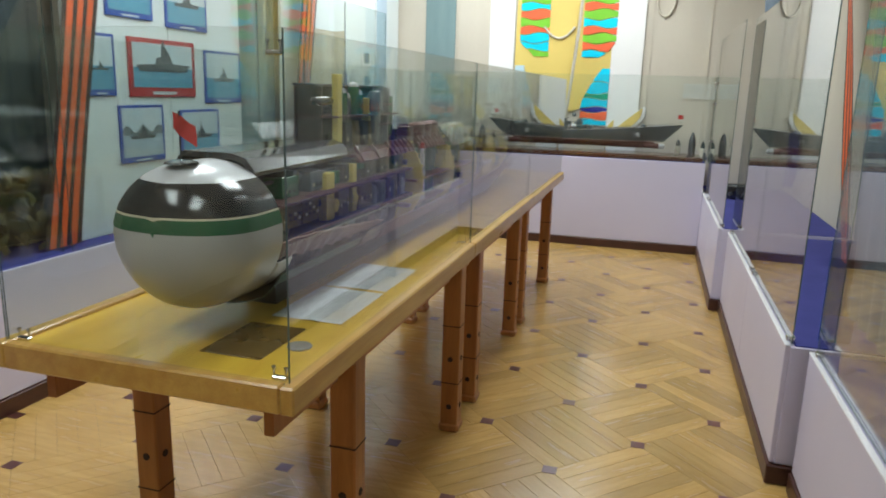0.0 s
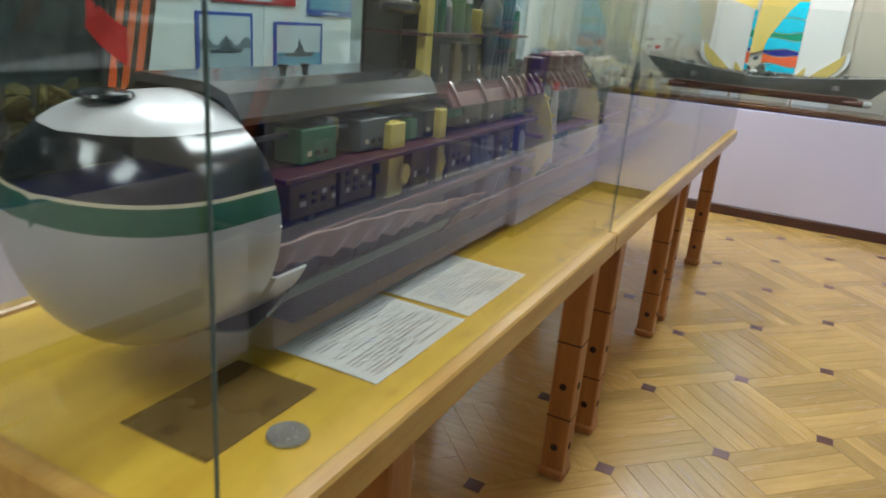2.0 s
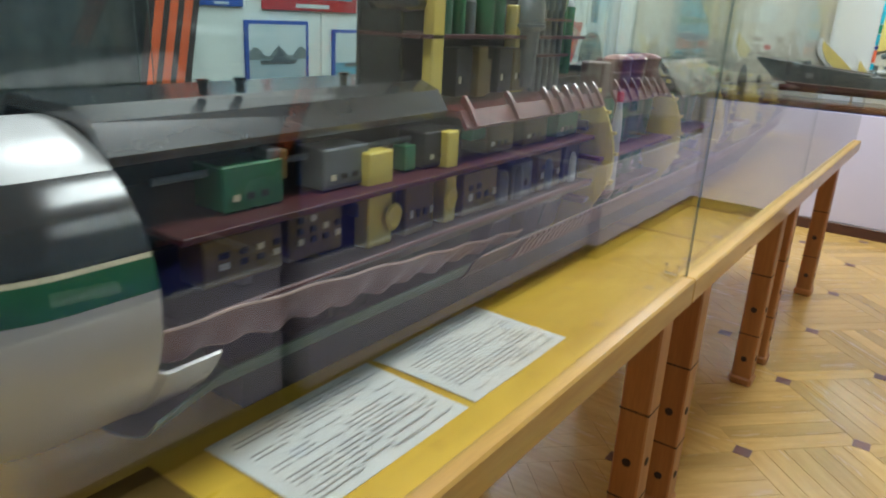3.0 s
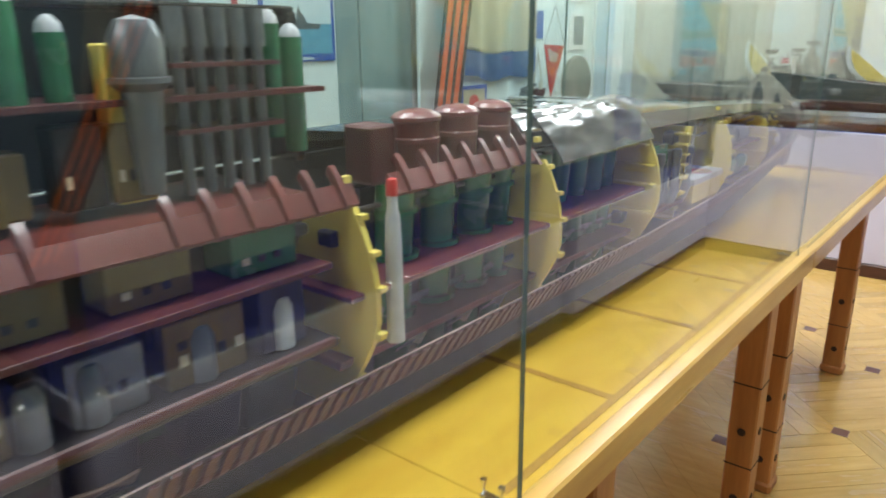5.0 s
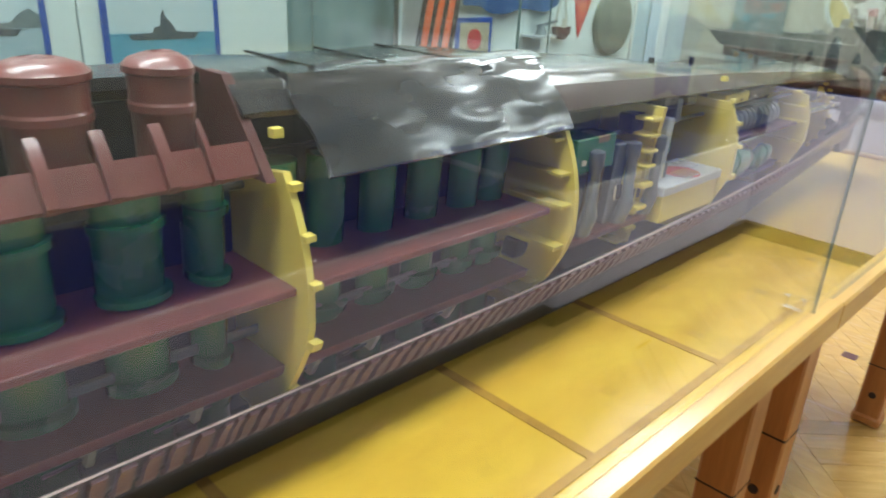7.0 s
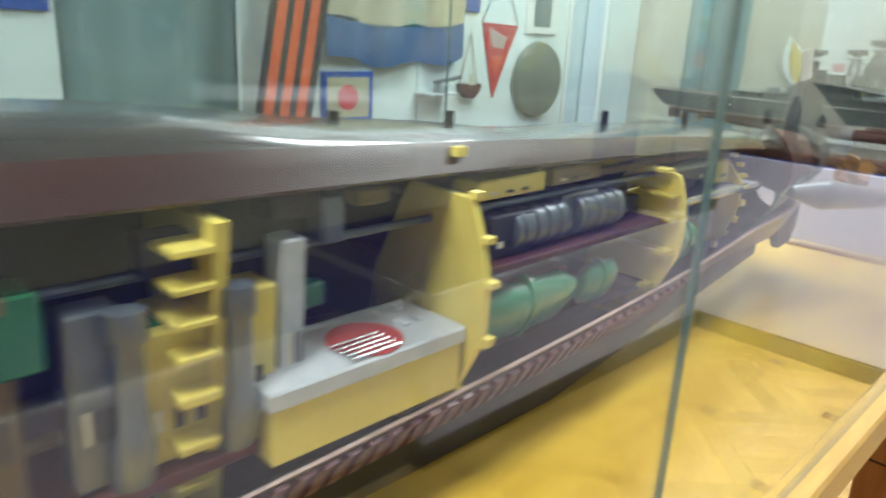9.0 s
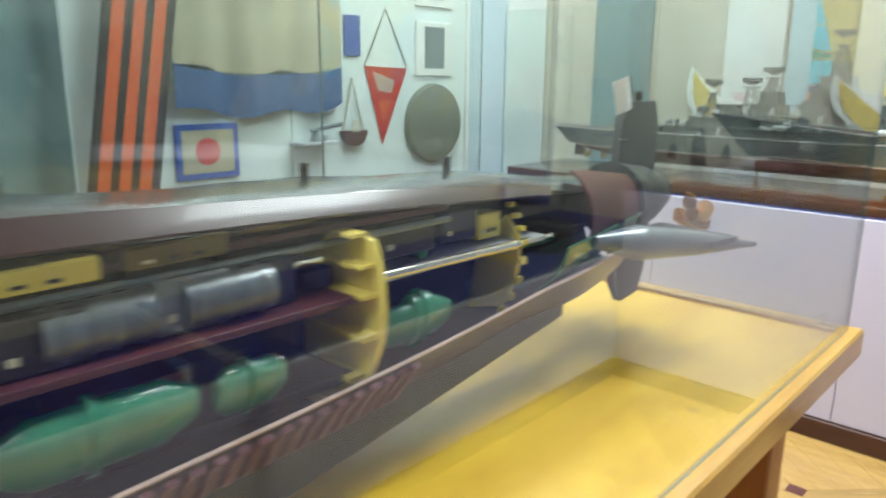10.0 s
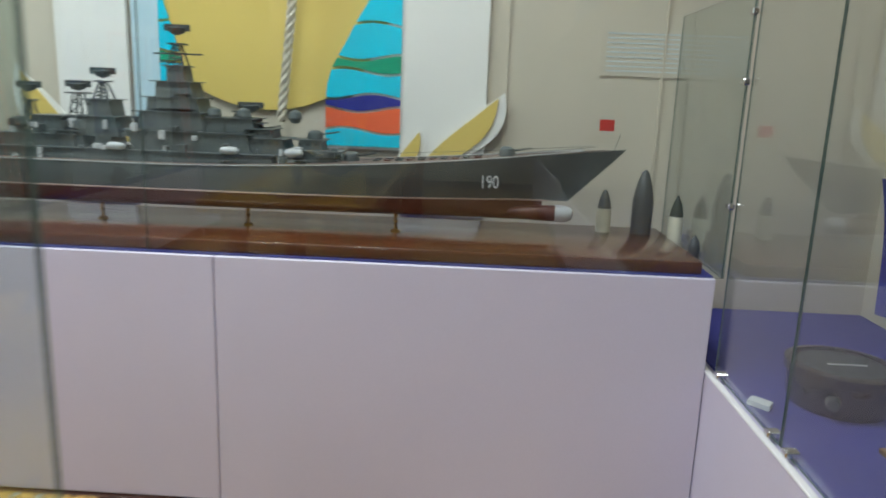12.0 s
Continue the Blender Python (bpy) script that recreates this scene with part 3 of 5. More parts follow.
part("flag", sheet(lambda u, v: (SX - 0.012 + 0.042 * u + 0.004 * math.sin(6 * u + 2 * v), 0.185 + 0.02 * u - 0.006 * v, 1.243 - 0.030 * u - 0.032 * v - 0.012 * u * v), 8, 6, 0.001), M_RED, flag, "small drooping red flag")

# lower hull, belly strip, far skin and deck
shell("hull_bottom", NOSE, 3.74, 212, 330, M_HULLGREEN, ny=40, na=16, label="grey-green hull bottom")
shell("bow_heel", NOSE, NOSE + 0.075, 215, 333, M_GREYHULL, off=-0.012, ny=6, na=16, label="silver-grey heel of the bow")
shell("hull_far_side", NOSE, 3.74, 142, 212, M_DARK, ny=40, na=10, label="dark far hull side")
shell("belly_strip", 0.9, 3.7, 311, 340, M_STRAKE, off=0.004, ny=60, na=4, label="mauve frame strip along the cut edge")
shell("belly_edge", 0.9, 3.7, 340, 340.7, M_PINK, off=0.006, ny=40, na=1, label="pale cut edge")
for q in range(96):
    y = 1.05 + q * 0.0225
    if y < 3.1:
        shell("frame_rib", y, y + 0.0125, 312, 339.5, M_MAUVE, off=0.012, ny=1, na=4, thick=0.008)
part("keel_block", plate([(0.46, TOP - 0.011), (2.9, TOP - 0.011), (3.5, 0.885), (3.5, 0.915), (2.9, SZ - SR + 0.05), (0.46, SZ - SR + 0.03)], "x", SX - 0.06, SX + 0.07), M_SHIPDARK, sub, "dark grey keel block under the hull", False)
# decks inside
DECKS = [(0.34, 1.29, 1.035, M_MAROON), (0.34, 1.29, 0.955, M_DARK), (1.31, 2.14, 0.985, M_BRICK), (1.31, 2.14, 0.925, M_BRICK), (0.86, 1.29, 1.105, M_BRICK), (2.18, 2.64, 0.93, M_BRICK), (2.65, 3.03, 0.985, M_MAROON), (2.65, 3.03, 0.925, M_DARK), (3.05, 3.42, 0.985, M_PALEGREY), (2.65, 3.2, 1.055, M_MAROON)]
for y0, y1, z, m in DECKS:
    half = (max(hull_r(y1) - 0.012, 0.01) ** 2 - (z - SZ) ** 2) ** 0.5
    part("deck", B(SX - half, SX + half - 0.01, y0, y1, z, z + 0.008, 0.001), m, sub, smooth=False)
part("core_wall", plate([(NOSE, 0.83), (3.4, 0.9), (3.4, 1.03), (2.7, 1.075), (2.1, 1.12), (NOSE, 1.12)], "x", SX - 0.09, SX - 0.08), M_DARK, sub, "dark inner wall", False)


def bulkhead(y, ribbed, z_lo=-58, z_hi=38, k=1.0):
    pts = []
    r = k * (hull_r(y) - 0.001)
    for k in range(19):
        a = radians(z_lo + (z_hi - z_lo) * k / 18)
        pts.append((SX + r * math.cos(a), SZ + r * math.sin(a)))
    pts += [(SX + 0.05, SZ + 0.55 * r), (SX + 0.0, SZ), (SX - 0.03, SZ - 0.85 * r)]
    ob = part("bulkhead", plate(pts, "y", y - 0.004, y + 0.004), M_YELLOW, sub, "yellow painted bulkhead", False)
    if ribbed:
        for q in range(6):
            z = SZ - 0.6 * r + q * 0.22 * r
            xr = SX + (max(r * r - (z - SZ) ** 2, 0.001)) ** 0.5 - 0.006
            part("stiffener", B(xr - 0.10, xr, y - 0.024, y - 0.003, z, z + 0.004), M_YELLOW, ob, smooth=False)
    else:
        for q in range(8):
            a = radians(-50 + q * 14)
            part("lug", B(SX + (r + 0.001) * math.cos(a) - 0.004, SX + (r + 0.006) * math.cos(a) + 0.003, y - 0.003, y + 0.008, SZ + r * math.sin(a) - 0.003, SZ + r * math.sin(a) + 0.003), M_YELLOW, ob, smooth=False)


for y, ribbed in ((1.335, False), (1.765, False), (2.17, True), (2.645, False), (3.04, True)):
    bulkhead(y, ribbed, z_hi=38 if y < 2.6 else 33 if y < 3 else 28)
column = part("column", B(SX + 0.02, SX + 0.14, 2.412, 2.422, 0.895, 1.085), M_YELLOW, sub, "yellow ribbed column", False)
for q in range(8):
    part("stiffener", B(SX + 0.075, SX + 0.142, 2.385, 2.412, 0.90 + q * 0.024, 0.905 + q * 0.024, 0.001), M_YELLOW, column, smooth=False)
bulkhead(3.36, False, -45, 12, 0.7)

# forward compartments: cabinets, columns and instruments
rng = random.Random(4)


def cabinet(y, w, z, h, m, depth=0.05, x=None, knobs=0, name="equipment_cabinet"):
    x1 = (SX + 0.135) if x is None else x
    ob = part(name, B(x1 - depth, x1, y, y + w, z, z + h, 0.002), m, sub, smooth=False)
    for q in range(knobs):
        yy, zz = y + w * (0.15 + 0.75 * (q % 4) / 3.2), z + h * (0.25 + 0.5 * (q // 4) / 2)
        part("dial", B(x1, x1 + 0.002, yy, yy + w * 0.1, zz, zz + h * 0.14), M_DARK if q % 3 else M_CREAM, ob, smooth=False)
    return ob


cabinet(0.37, 0.10, 0.975, 0.05, M_OCHRE, knobs=8)
cabinet(0.48, 0.09, 0.975, 0.055, M_OCHRE, knobs=10)
cabinet(0.62, 0.05, 0.965, 0.12, M_YELLOW, 0.03)
cabinet(0.70, 0.07, 0.965, 0.065, M_OCHRE, knobs=4)
cabinet(0.80, 0.03, 0.965, 0.13, M_YELLOW, 0.03)
cabinet(0.85, 0.10, 0.965, 0.06, M_OCHRE, knobs=6)
cabinet(1.0, 0.07, 0.965, 0.055, M_STEEL, knobs=3)
cabinet(1.09, 0.09, 0.965, 0.06, M_OCHRE, knobs=5)
cabinet(1.2, 0.06, 0.965, 0.065, M_DARKBLUE)
for y in (0.40, 0.55, 0.76, 0.93, 1.05, 1.18):
    cabinet(y, 0.085, 1.045, 0.05, rng.choice((M_DARK, M_TUBE, M_STEEL, M_OCHRE)), 0.06, SX + 0.12, 3)
for y in (0.66, 0.80):
    part("hand_wheel", lathe([(0.014, 0), (0.018, 0.003), (0.014, 0.006), (0.009, 0.003)], 18, (SX + 0.14, y + 0.005, 0.995), "x"), M_YELLOW, sub, "yellow hand wheel")
for y in (0.97, 1.02, 1.13, 1.23):
    part("small_tank", lathe([(0.0, 0), (0.014, 0), (0.014, 0.035), (0.009, 0.047), (0, 0.05)], 16, (SX + 0.13, y, 0.965)), rng.choice((M_STEEL, M_PALEGREY)), sub, "grey small tank")
for y in (0.42, 0.52, 0.6, 1.0, 1.12, 1.2):
    cabinet(y, 0.07, 0.875, 0.06, rng.choice((M_DARK, M_STEEL, M_DARKBLUE, M_MAROON)), 0.06, SX + 0.11, 2)
part("deck_rail", C((SX + 0.16, 0.36, 0.962), (SX + 0.16, 1.28, 0.962), 0.004, n=8), M_MAROON, sub)
# draped mauve belly cloth forward
def apron(u, v):
    y = NOSE + 0.012 + 0.76 * u
    high = 347 - 29 * u ** 1.5
    low = high - 7 - 14 * math.sin(pi * min(1, 0.16 + 0.85 * u))
    a = radians(high + (low - high) * v)
    r = 0.157 + 0.004 * math.sin(70 * u) * v + 0.002 * math.sin(41 * u)
    return (SX + r * math.cos(a), y, SZ + r * math.sin(a))
belly_apron = part("belly_apron", sheet(apron, 90, 6, 0.004), M_MAUVE, sub, "mauve gathered belly plating")
for edge in (0, 1):
    part("seam", sweep([Vector(apron(k / 60, edge)) + Vector((0.003, 0, 0)) for k in range(61)], 0.0018, 5), M_PINK, belly_apron, "pale stitched edge")
# casing over the forward part
part("fore_casing", plate([(SX - 0.13, 1.105), (SX - 0.08, 1.150), (SX + 0.05, 1.150), (SX + 0.085, 1.140), (SX + 0.108, 1.116), (SX + 0.102, 1.108), (SX + 0.075, 1.130), (SX + 0.04, 1.138), (SX - 0.08, 1.138)], "y", NOSE, 0.83), M_CASING, sub, "glossy black deck casing", False)
for y in (0.42, 0.47, 0.64, 0.76):
    bit = part("bollard", C((SX + 0.06, y, 1.152), (SX + 0.06, y, 1.165), 0.005, n=8), M_BLACK, sub)
    part("cap", C((SX + 0.06, y, 1.165), (SX + 0.06, y, 1.169), 0.008, n=8), M_BLACK, bit)

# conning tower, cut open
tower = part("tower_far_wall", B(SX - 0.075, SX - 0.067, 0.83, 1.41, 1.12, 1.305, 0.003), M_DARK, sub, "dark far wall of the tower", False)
part("tower_front", B(SX - 0.067, SX + 0.015, 0.83, 0.842, 1.12, 1.306, 0.004), M_BLACK, sub, "black front of the tower", False)
part("tower_roof", B(SX - 0.075, SX - 0.01, 0.82, 1.41, 1.303, 1.312, 0.003), M_BLACK, sub, smooth=False)
part("tower_back", B(SX - 0.07, SX - 0.005, 1.395, 1.41, 1.12, 1.305, 0.003), M_BLACK, sub, smooth=False)
part("tower_deck", B(SX - 0.067, SX + 0.055, 0.83, 1.395, 1.212, 1.218), M_MAROON, sub, smooth=False)
part("tower_post", B(SX + 0.035, SX + 0.055, 0.862, 0.892, 1.12, 1.34, 0.002), M_YELLOW, sub, "yellow tower post")
part("tower_post", B(SX + 0.015, SX + 0.04, 1.135, 1.175, 1.115, 1.27, 0.002), M_YELLOW, sub, "yellow tower post")
part("tower_post", B(SX + 0.03, SX + 0.05, 1.0, 1.03, 1.115, 1.2, 0.002), M_OCHRE, sub)
part("fairwater_plane", lathe([(0.003, 0), (0.012, 0.01), (0.014, 0.08), (0.01, 0.13), (0.0, 0.135)], 14, (SX + 0.03, 0.74, 1.262), "y"), M_BLACK, sub, "dark bow plane arm")
for i, (y, r, z0, z1, m) in enumerate(((0.93, 0.017, 1.218, 1.30, M_TUBE), (0.975, 0.013, 1.218, 1.285, M_TUBE), (1.01, 0.010, 1.218, 1.27, M_STEEL), (1.055, 0.018, 1.218, 1.305, M_TUBE), (1.10, 0.013, 1.218, 1.28, M_TUBE), (1.345, 0.012, 1.16, 1.29, M_TUBE), (1.375, 0.014, 1.14, 1.275, M_TUBE))):
    t = part("mast_tank", C((SX + 0.02, y, z0), (SX + 0.02, y, z1), r), m, sub, "green pressure bottle")
    part("cap", lathe([(r * 0.9, 0), (r * 0.8, 0.008), (r * 0.35, 0.015), (0, 0.016)], 14, (SX + 0.02, y, z1)), M_PALEGREY, t, "pale grey dome")
capsule = part("escape_capsule", lathe([(0, 0), (0.012, 0.0), (0.016, 0.05), (0.02, 0.10), (0.03, 0.108), (0.03, 0.113), (0.026, 0.114), (0.026, 0.15), (0.018, 0.166), (0, 0.171)], 20, (SX + 0.05, 1.165, 1.125)), M_STEEL, sub, "grey rounded capsule")
for y in (1.215, 1.24, 1.265, 1.29, 1.315):
    t = part("periscope", C((SX + 0.035, y, 1.112), (SX + 0.035, y, 1.30), 0.0065), M_STEEL, sub, "grey steel periscope tube")
    part("sleeve", C((SX + 0.035, y, 1.265), (SX + 0.035, y, 1.305), 0.010), M_STEEL, t)
part("rack", B(SX - 0.0, SX + 0.05, 1.20, 1.335, 1.178, 1.183), M_MAROON, sub, smooth=False)
part("rack", B(SX - 0.0, SX + 0.05, 1.20, 1.335, 1.245, 1.250), M_MAROON, sub, smooth=False)
for y in (0.92, 0.98, 1.05, 1.10):
    cabinet(y, 0.045, 1.122, rng.uniform(0.05, 0.08), rng.choice((M_OCHRE, M_DARK, M_STEEL)), 0.04, SX + 0.05, 2)
# red ribbed walkway that runs under the tower and the hatches
for y0, y1 in ((0.84, 1.345), (1.40, 1.735)):
    shell("walkway", y0, y1, 39, 47, M_BRICK, off=-0.002, ny=10, na=4, thick=0.006, label="brick-red sloping walkway plating")
    n = int((y1 - y0) / 0.042)
    for q in range(n):
        y = y0 + 0.02 + q * 0.042
        if y < 1.12 and q % 3:
            continue
        shell("walkway_rib", y, y + 0.009, 38.5, 53, M_BRICK, off=0.004, ny=1, na=5, thick=0.010)

# missile compartment
for i, y in enumerate((1.445, 1.53, 1.615, 1.695)):
    t = part("missile_tube", C((SX + 0.085, y, 0.845), (SX + 0.085, y, 1.10), 0.028, n=22), M_TUBE, sub, "dark green missile tube")
    for z in (0.88, 0.935, 0.995, 1.06):
        part("ring", C((SX + 0.085, y, z), (SX + 0.085, y, z + 0.006), 0.031, n=22), M_TUBE, t)
for i, y in enumerate((1.79, 1.85, 1.92, 1.99, 2.06, 2.11)):
    t = part("missile_tube", C((SX + 0.08, y, 0.85), (SX + 0.08, y, 1.09), 0.022, n=20), M_TUBE, sub, "dark green missile tube")
    part("ring", C((SX + 0.08, y, 0.94), (SX + 0.08, y, 0.946), 0.025, n=20), M_TUBE, t)
part("blue_screen", B(SX + 0.03, SX + 0.04, 1.42, 2.12, 0.84, 1.09), M_DARKBLUE, sub, "dark blue screen behind the tubes", False)
for i, y in enumerate((1.485, 1.57, 1.66)):
    d = part("missile_hatch", lathe([(0.029, 0), (0.030, 0.028), (0.0315, 0.030), (0.0315, 0.035), (0.030, 0.037), (0.0305, 0.056), (0.033, 0.058), (0.033, 0.063), (0.028, 0.068), (0.016, 0.072), (0, 0.073)], 24, (SX + 0.075, y, 1.108)), M_BRICK, sub, "glossy brick-red missile hatch")
    for a in range(5):
        an = a * pi / 5
        part("strap", sheet(lambda u, v: (SX + 0.075 + 0.0315 * math.cos(an) * (2 * u - 1), y + 0.0315 * math.sin(an) * (2 * u - 1) + 0.004 * (v - 0.5), 1.108 + 0.060 + 0.014 * max(0, 1 - (2 * u - 1) ** 2) ** 0.8), 10, 1, 0.002), M_BRICK, d)
part("hatch_block", B(SX + 0.03, SX + 0.09, 1.405, 1.445, 1.10, 1.165, 0.003), M_MAROON, sub, smooth=False)
missile = part("white_missile", lathe([(0, 0), (0.012, 0), (0.011, 0.03), (0.0105, 0.13), (0.009, 0.165), (0.007, 0.172), (0.0065, 0.19)], 18, (SX + 0.14, 1.418, 0.90)), M_PALEGREY, sub, "white missile with a red nose")
part("nose_cap", lathe([(0.0075, 0), (0.0075, 0.014), (0.006, 0.02), (0, 0.022)], 16, (SX + 0.14, 1.418, 1.09)), M_RED, missile, "red nose cap")
for y in (1.45, 1.55, 1.64, 1.8, 1.88, 2.0):
    c = part("pipe_clamp", B(SX + 0.13, SX + 0.155, y, y + 0.006, 0.905, 0.925), M_CREAM, sub, smooth=False)
    part("pipe", C((SX + 0.14, y - 0.03, 0.905), (SX + 0.14, y + 0.02, 0.915), 0.003, n=8), M_STEEL, c)
# casings over the after part
part("hatch_casing", plate([(SX - 0.14, 1.10), (SX - 0.09, 1.150), (SX + 0.03, 1.155), (SX + 0.03, 1.145), (SX - 0.09, 1.135)], "y", 1.41, 1.74), M_CASING, sub, "dark casing behind the hatches", False)
part("casing_front", plate([(SX - 0.14, 1.09), (SX - 0.09, 1.158), (SX + 0.075, 1.158), (SX + 0.15, 1.09)], "y", 1.738, 1.75), M_MAROON, sub)
def foil(y, q):
    """Small dents of a foil-covered plate."""
    return 0.0009 * math.sin(31 * y + 5 * q) * math.sin(17 * y - 9 * q + 1) + 0.0004 * math.sin(71 * y + 17 * q) + 0.0004 * math.sin(47 * y - 19 * q)


def silver_plate(u, v):
    y = 1.80 + 0.37 * v
    prof = ((0.055, 1.159), (0.085, 1.155), (0.105, 1.143), (0.135, 1.115), (0.16, 1.088))
    i = min(int(u * 4), 3)
    f = u * 4 - i
    x, z = (prof[i][n] * (1 - f) + prof[i + 1][n] * f for n in (0, 1))
    d = foil(y, u * 2)
    return (SX + x + d, y + 0.006 * math.sin(9 * u) * (1 if v in (0, 1) else 0), z + d)
part("silver_casing", sheet(silver_plate, 16, 60, 0.003), M_CRINKLE, sub, "shiny crinkled silver-black casing plate")
def casing_top(u, v):
    y = 1.74 + 2.06 * v
    zt = 1.158 - 0.055 * min(1, max(0, (y - 2.05) / 0.75)) - 0.02 * min(1, max(0, (y - 2.8) / 0.5)) - 0.05 * max(0, (y - 3.3) / 0.5)
    prof = ((-0.13, -0.055), (-0.085, -0.004), (-0.02, 0.0), (0.05, -0.002), (0.085, -0.010), (0.11, -0.028))
    i = min(int(u * 5), 4)
    f = u * 5 - i
    k = 1 - 0.15 * min(1, max(0, (y - 2.1) / 0.8)) - 0.45 * max(0, (y - 2.9) / 0.9)
    return (SX + k * (prof[i][0] * (1 - f) + prof[i + 1][0] * f), y, zt + k * (prof[i][1] * (1 - f) + prof[i + 1][1] * f) + 0.0015 * math.sin(19 * y) + 0.7 * foil(y, u * 3))
part("after_casing", sheet(casing_top, 15, 130, 0.006), M_CASING, sub, "dark grey deck casing")
for y in (1.84, 1.93, 2.02):
    part("casing_seam", B(SX - 0.07, SX + 0.07, y, y + 0.004, 1.157 - 0.03 * max(0, y - 2.1), 1.1595 - 0.03 * max(0, y - 2.1)), M_BLACK, sub, smooth=False)
shell("upper_strake", 2.15, 3.45, 42, 52, M_STRAKE, off=-0.004, ny=20, na=4, label="maroon strake under the casing")
for y in (2.6, 2.75, 3.05, 3.3):
    part("deck_fitting", C((SX - 0.02, y, 1.07), (SX - 0.02, y, 1.125 - 0.03 * (y - 2.5)), 0.006, n=8), M_BLACK, sub)
# after compartments: machinery
for y, w, z, h, m, d in ((2.18, 0.05, 0.94, 0.07, M_DARK, 0.06), (2.245, 0.03, 0.94, 0.12, M_OCHRE, 0.04), (2.385, 0.05, 0.94, 0.09, M_YELLOW, 0.04), (2.335, 0.06, 0.94, 0.075, M_YELLOW, 0.03), (2.30, 0.03, 0.94, 0.10, M_STEEL, 0.03), (2.44, 0.02, 0.94, 0.12, M_PALEGREY, 0.03), (2.2, 0.09, 1.01, 0.05, M_TUBE, 0.05), (2.62, 0.07, 0.994, 0.045, M_DARK, 0.05), (2.66, 0.1, 0.94, 0.03, M_MAROON, 0.05), (2.74, 0.07, 0.994, 0.05, M_STEEL, 0.06), (2.82, 0.06, 0.994, 0.048, M_DARKBLUE, 0.06), (2.60, 0.10, 1.073, 0.028, M_YELLOW, 0.04), (2.72, 0.09, 1.073, 0.028, M_OCHRE, 0.04), (2.97, 0.1, 1.073, 0.03, M_OCHRE, 0.04), (3.0, 0.1, 1.008, 0.045, M_DARK, 0.07), (3.12, 0.07, 1.008, 0.04, M_DARKBLUE, 0.06), (3.2, 0.05, 1.0, 0.035, M_YELLOW, 0.03), (3.13, 0.09, 1.073, 0.02, M_YELLOW, 0.03)):
    y += 0.085 if y > 2.5 else 0.03
    if z > 1.05:
        h, z = 0.018, z - 0.004
    if z > 1.05 and y > 2.85:
        continue
    cabinet(y, w, z - (0.012 if z > 1.05 else 0), h, m, d, SX + hull_r(y + w) - 0.055, 3, "machinery_block")
for y, z, m in ((2.74, 1.008, M_STEEL), (2.85, 1.008, M_STEEL)):
    e = part("motor", C((SX + 0.09, y, z + 0.01), (SX + 0.09, y + 0.085, z + 0.01), 0.022, n=18), m, sub, "grey ribbed motor")
    for q in range(4):
        part("fin", C((SX + 0.09, y + 0.01 + q * 0.02, z + 0.01), (SX + 0.09, y + 0.014 + q * 0.02, z + 0.01), 0.024, n=18), M_STEEL, e)
for y, l, r in ((2.70, 0.15, 0.020), (2.87, 0.07, 0.016), (3.08, 0.12, 0.016), (3.12, 0.05, 0.02)):
    part("engine", lathe([(0, 0), (r * 0.6, 0.0), (r, l * 0.15), (r, l * 0.8), (r * 0.55, l), (0, l)], 18, (SX + 0.105 - 0.02 * (y > 2.9), y, 0.945 + r * 0.3), "y"), M_MINT, sub, "glossy green engine")
    part("flange", C((SX + 0.105 - 0.02 * (y > 2.9), y + l * 0.4, 0.945 + r * 0.3), (SX + 0.105 - 0.02 * (y > 2.9), y + l * 0.45, 0.945 + r * 0.3), r * 1.2), M_MINT, sub)
for y in (2.27, 2.36, 2.43):
    part("pump_column", lathe([(0, 0), (0.013, 0), (0.013, 0.02), (0.009, 0.03), (0.009, 0.075), (0.012, 0.08), (0.012, 0.1), (0, 0.104)], 14, (SX + 0.13, y, 0.94)), M_STEEL, sub, "grey pump column")
part("shaft", C((SX + 0.1, 3.05, 1.0), (SX + 0.07, 3.45, 0.985), 0.006), M_CHROME, sub, "bright propeller shaft")
RX, RY, RZ = -0.318, 2.478, 0.928
tray = part("reactor_box", B(RX, RX + 0.088, RY, RY + 0.20, RZ, RZ + 0.016, 0.002), M_PALEGREY, sub, "pale grey box with a red patch", False)
part("rim", B(RX + 0.004, RX + 0.084, RY + 0.004, RY + 0.196, RZ - 0.045, RZ), M_YELLOW, tray, "yellow box side", False)
part("patch", lathe([(0.033, 0), (0.033, 0.0015), (0, 0.0016)], 20, (RX + 0.055, RY + 0.11, RZ + 0.0165)), M_RED, tray, "red round patch")
for q in range(5):
    part("bar", B(RX + 0.054 + q * 0.007, RX + 0.057 + q * 0.007, RY + 0.075, RY + 0.125, RZ + 0.018, RZ + 0.021, 0.001), M_CHROME, tray, smooth=False)
for q in range(8):
    part("lug", B(RX + 0.012 + (q % 2) * 0.03, RX + 0.026 + (q % 2) * 0.03, RY + 0.012 + (q // 2) * 0.018 + (0.105 if q > 3 else 0), RY + 0.024 + (q // 2) * 0.018 + (0.105 if q > 3 else 0) - 0.004, RZ + 0.016, RZ + 0.020, 0.001), M_PALEGREY, tray, smooth=False)
rp = random.Random(21)
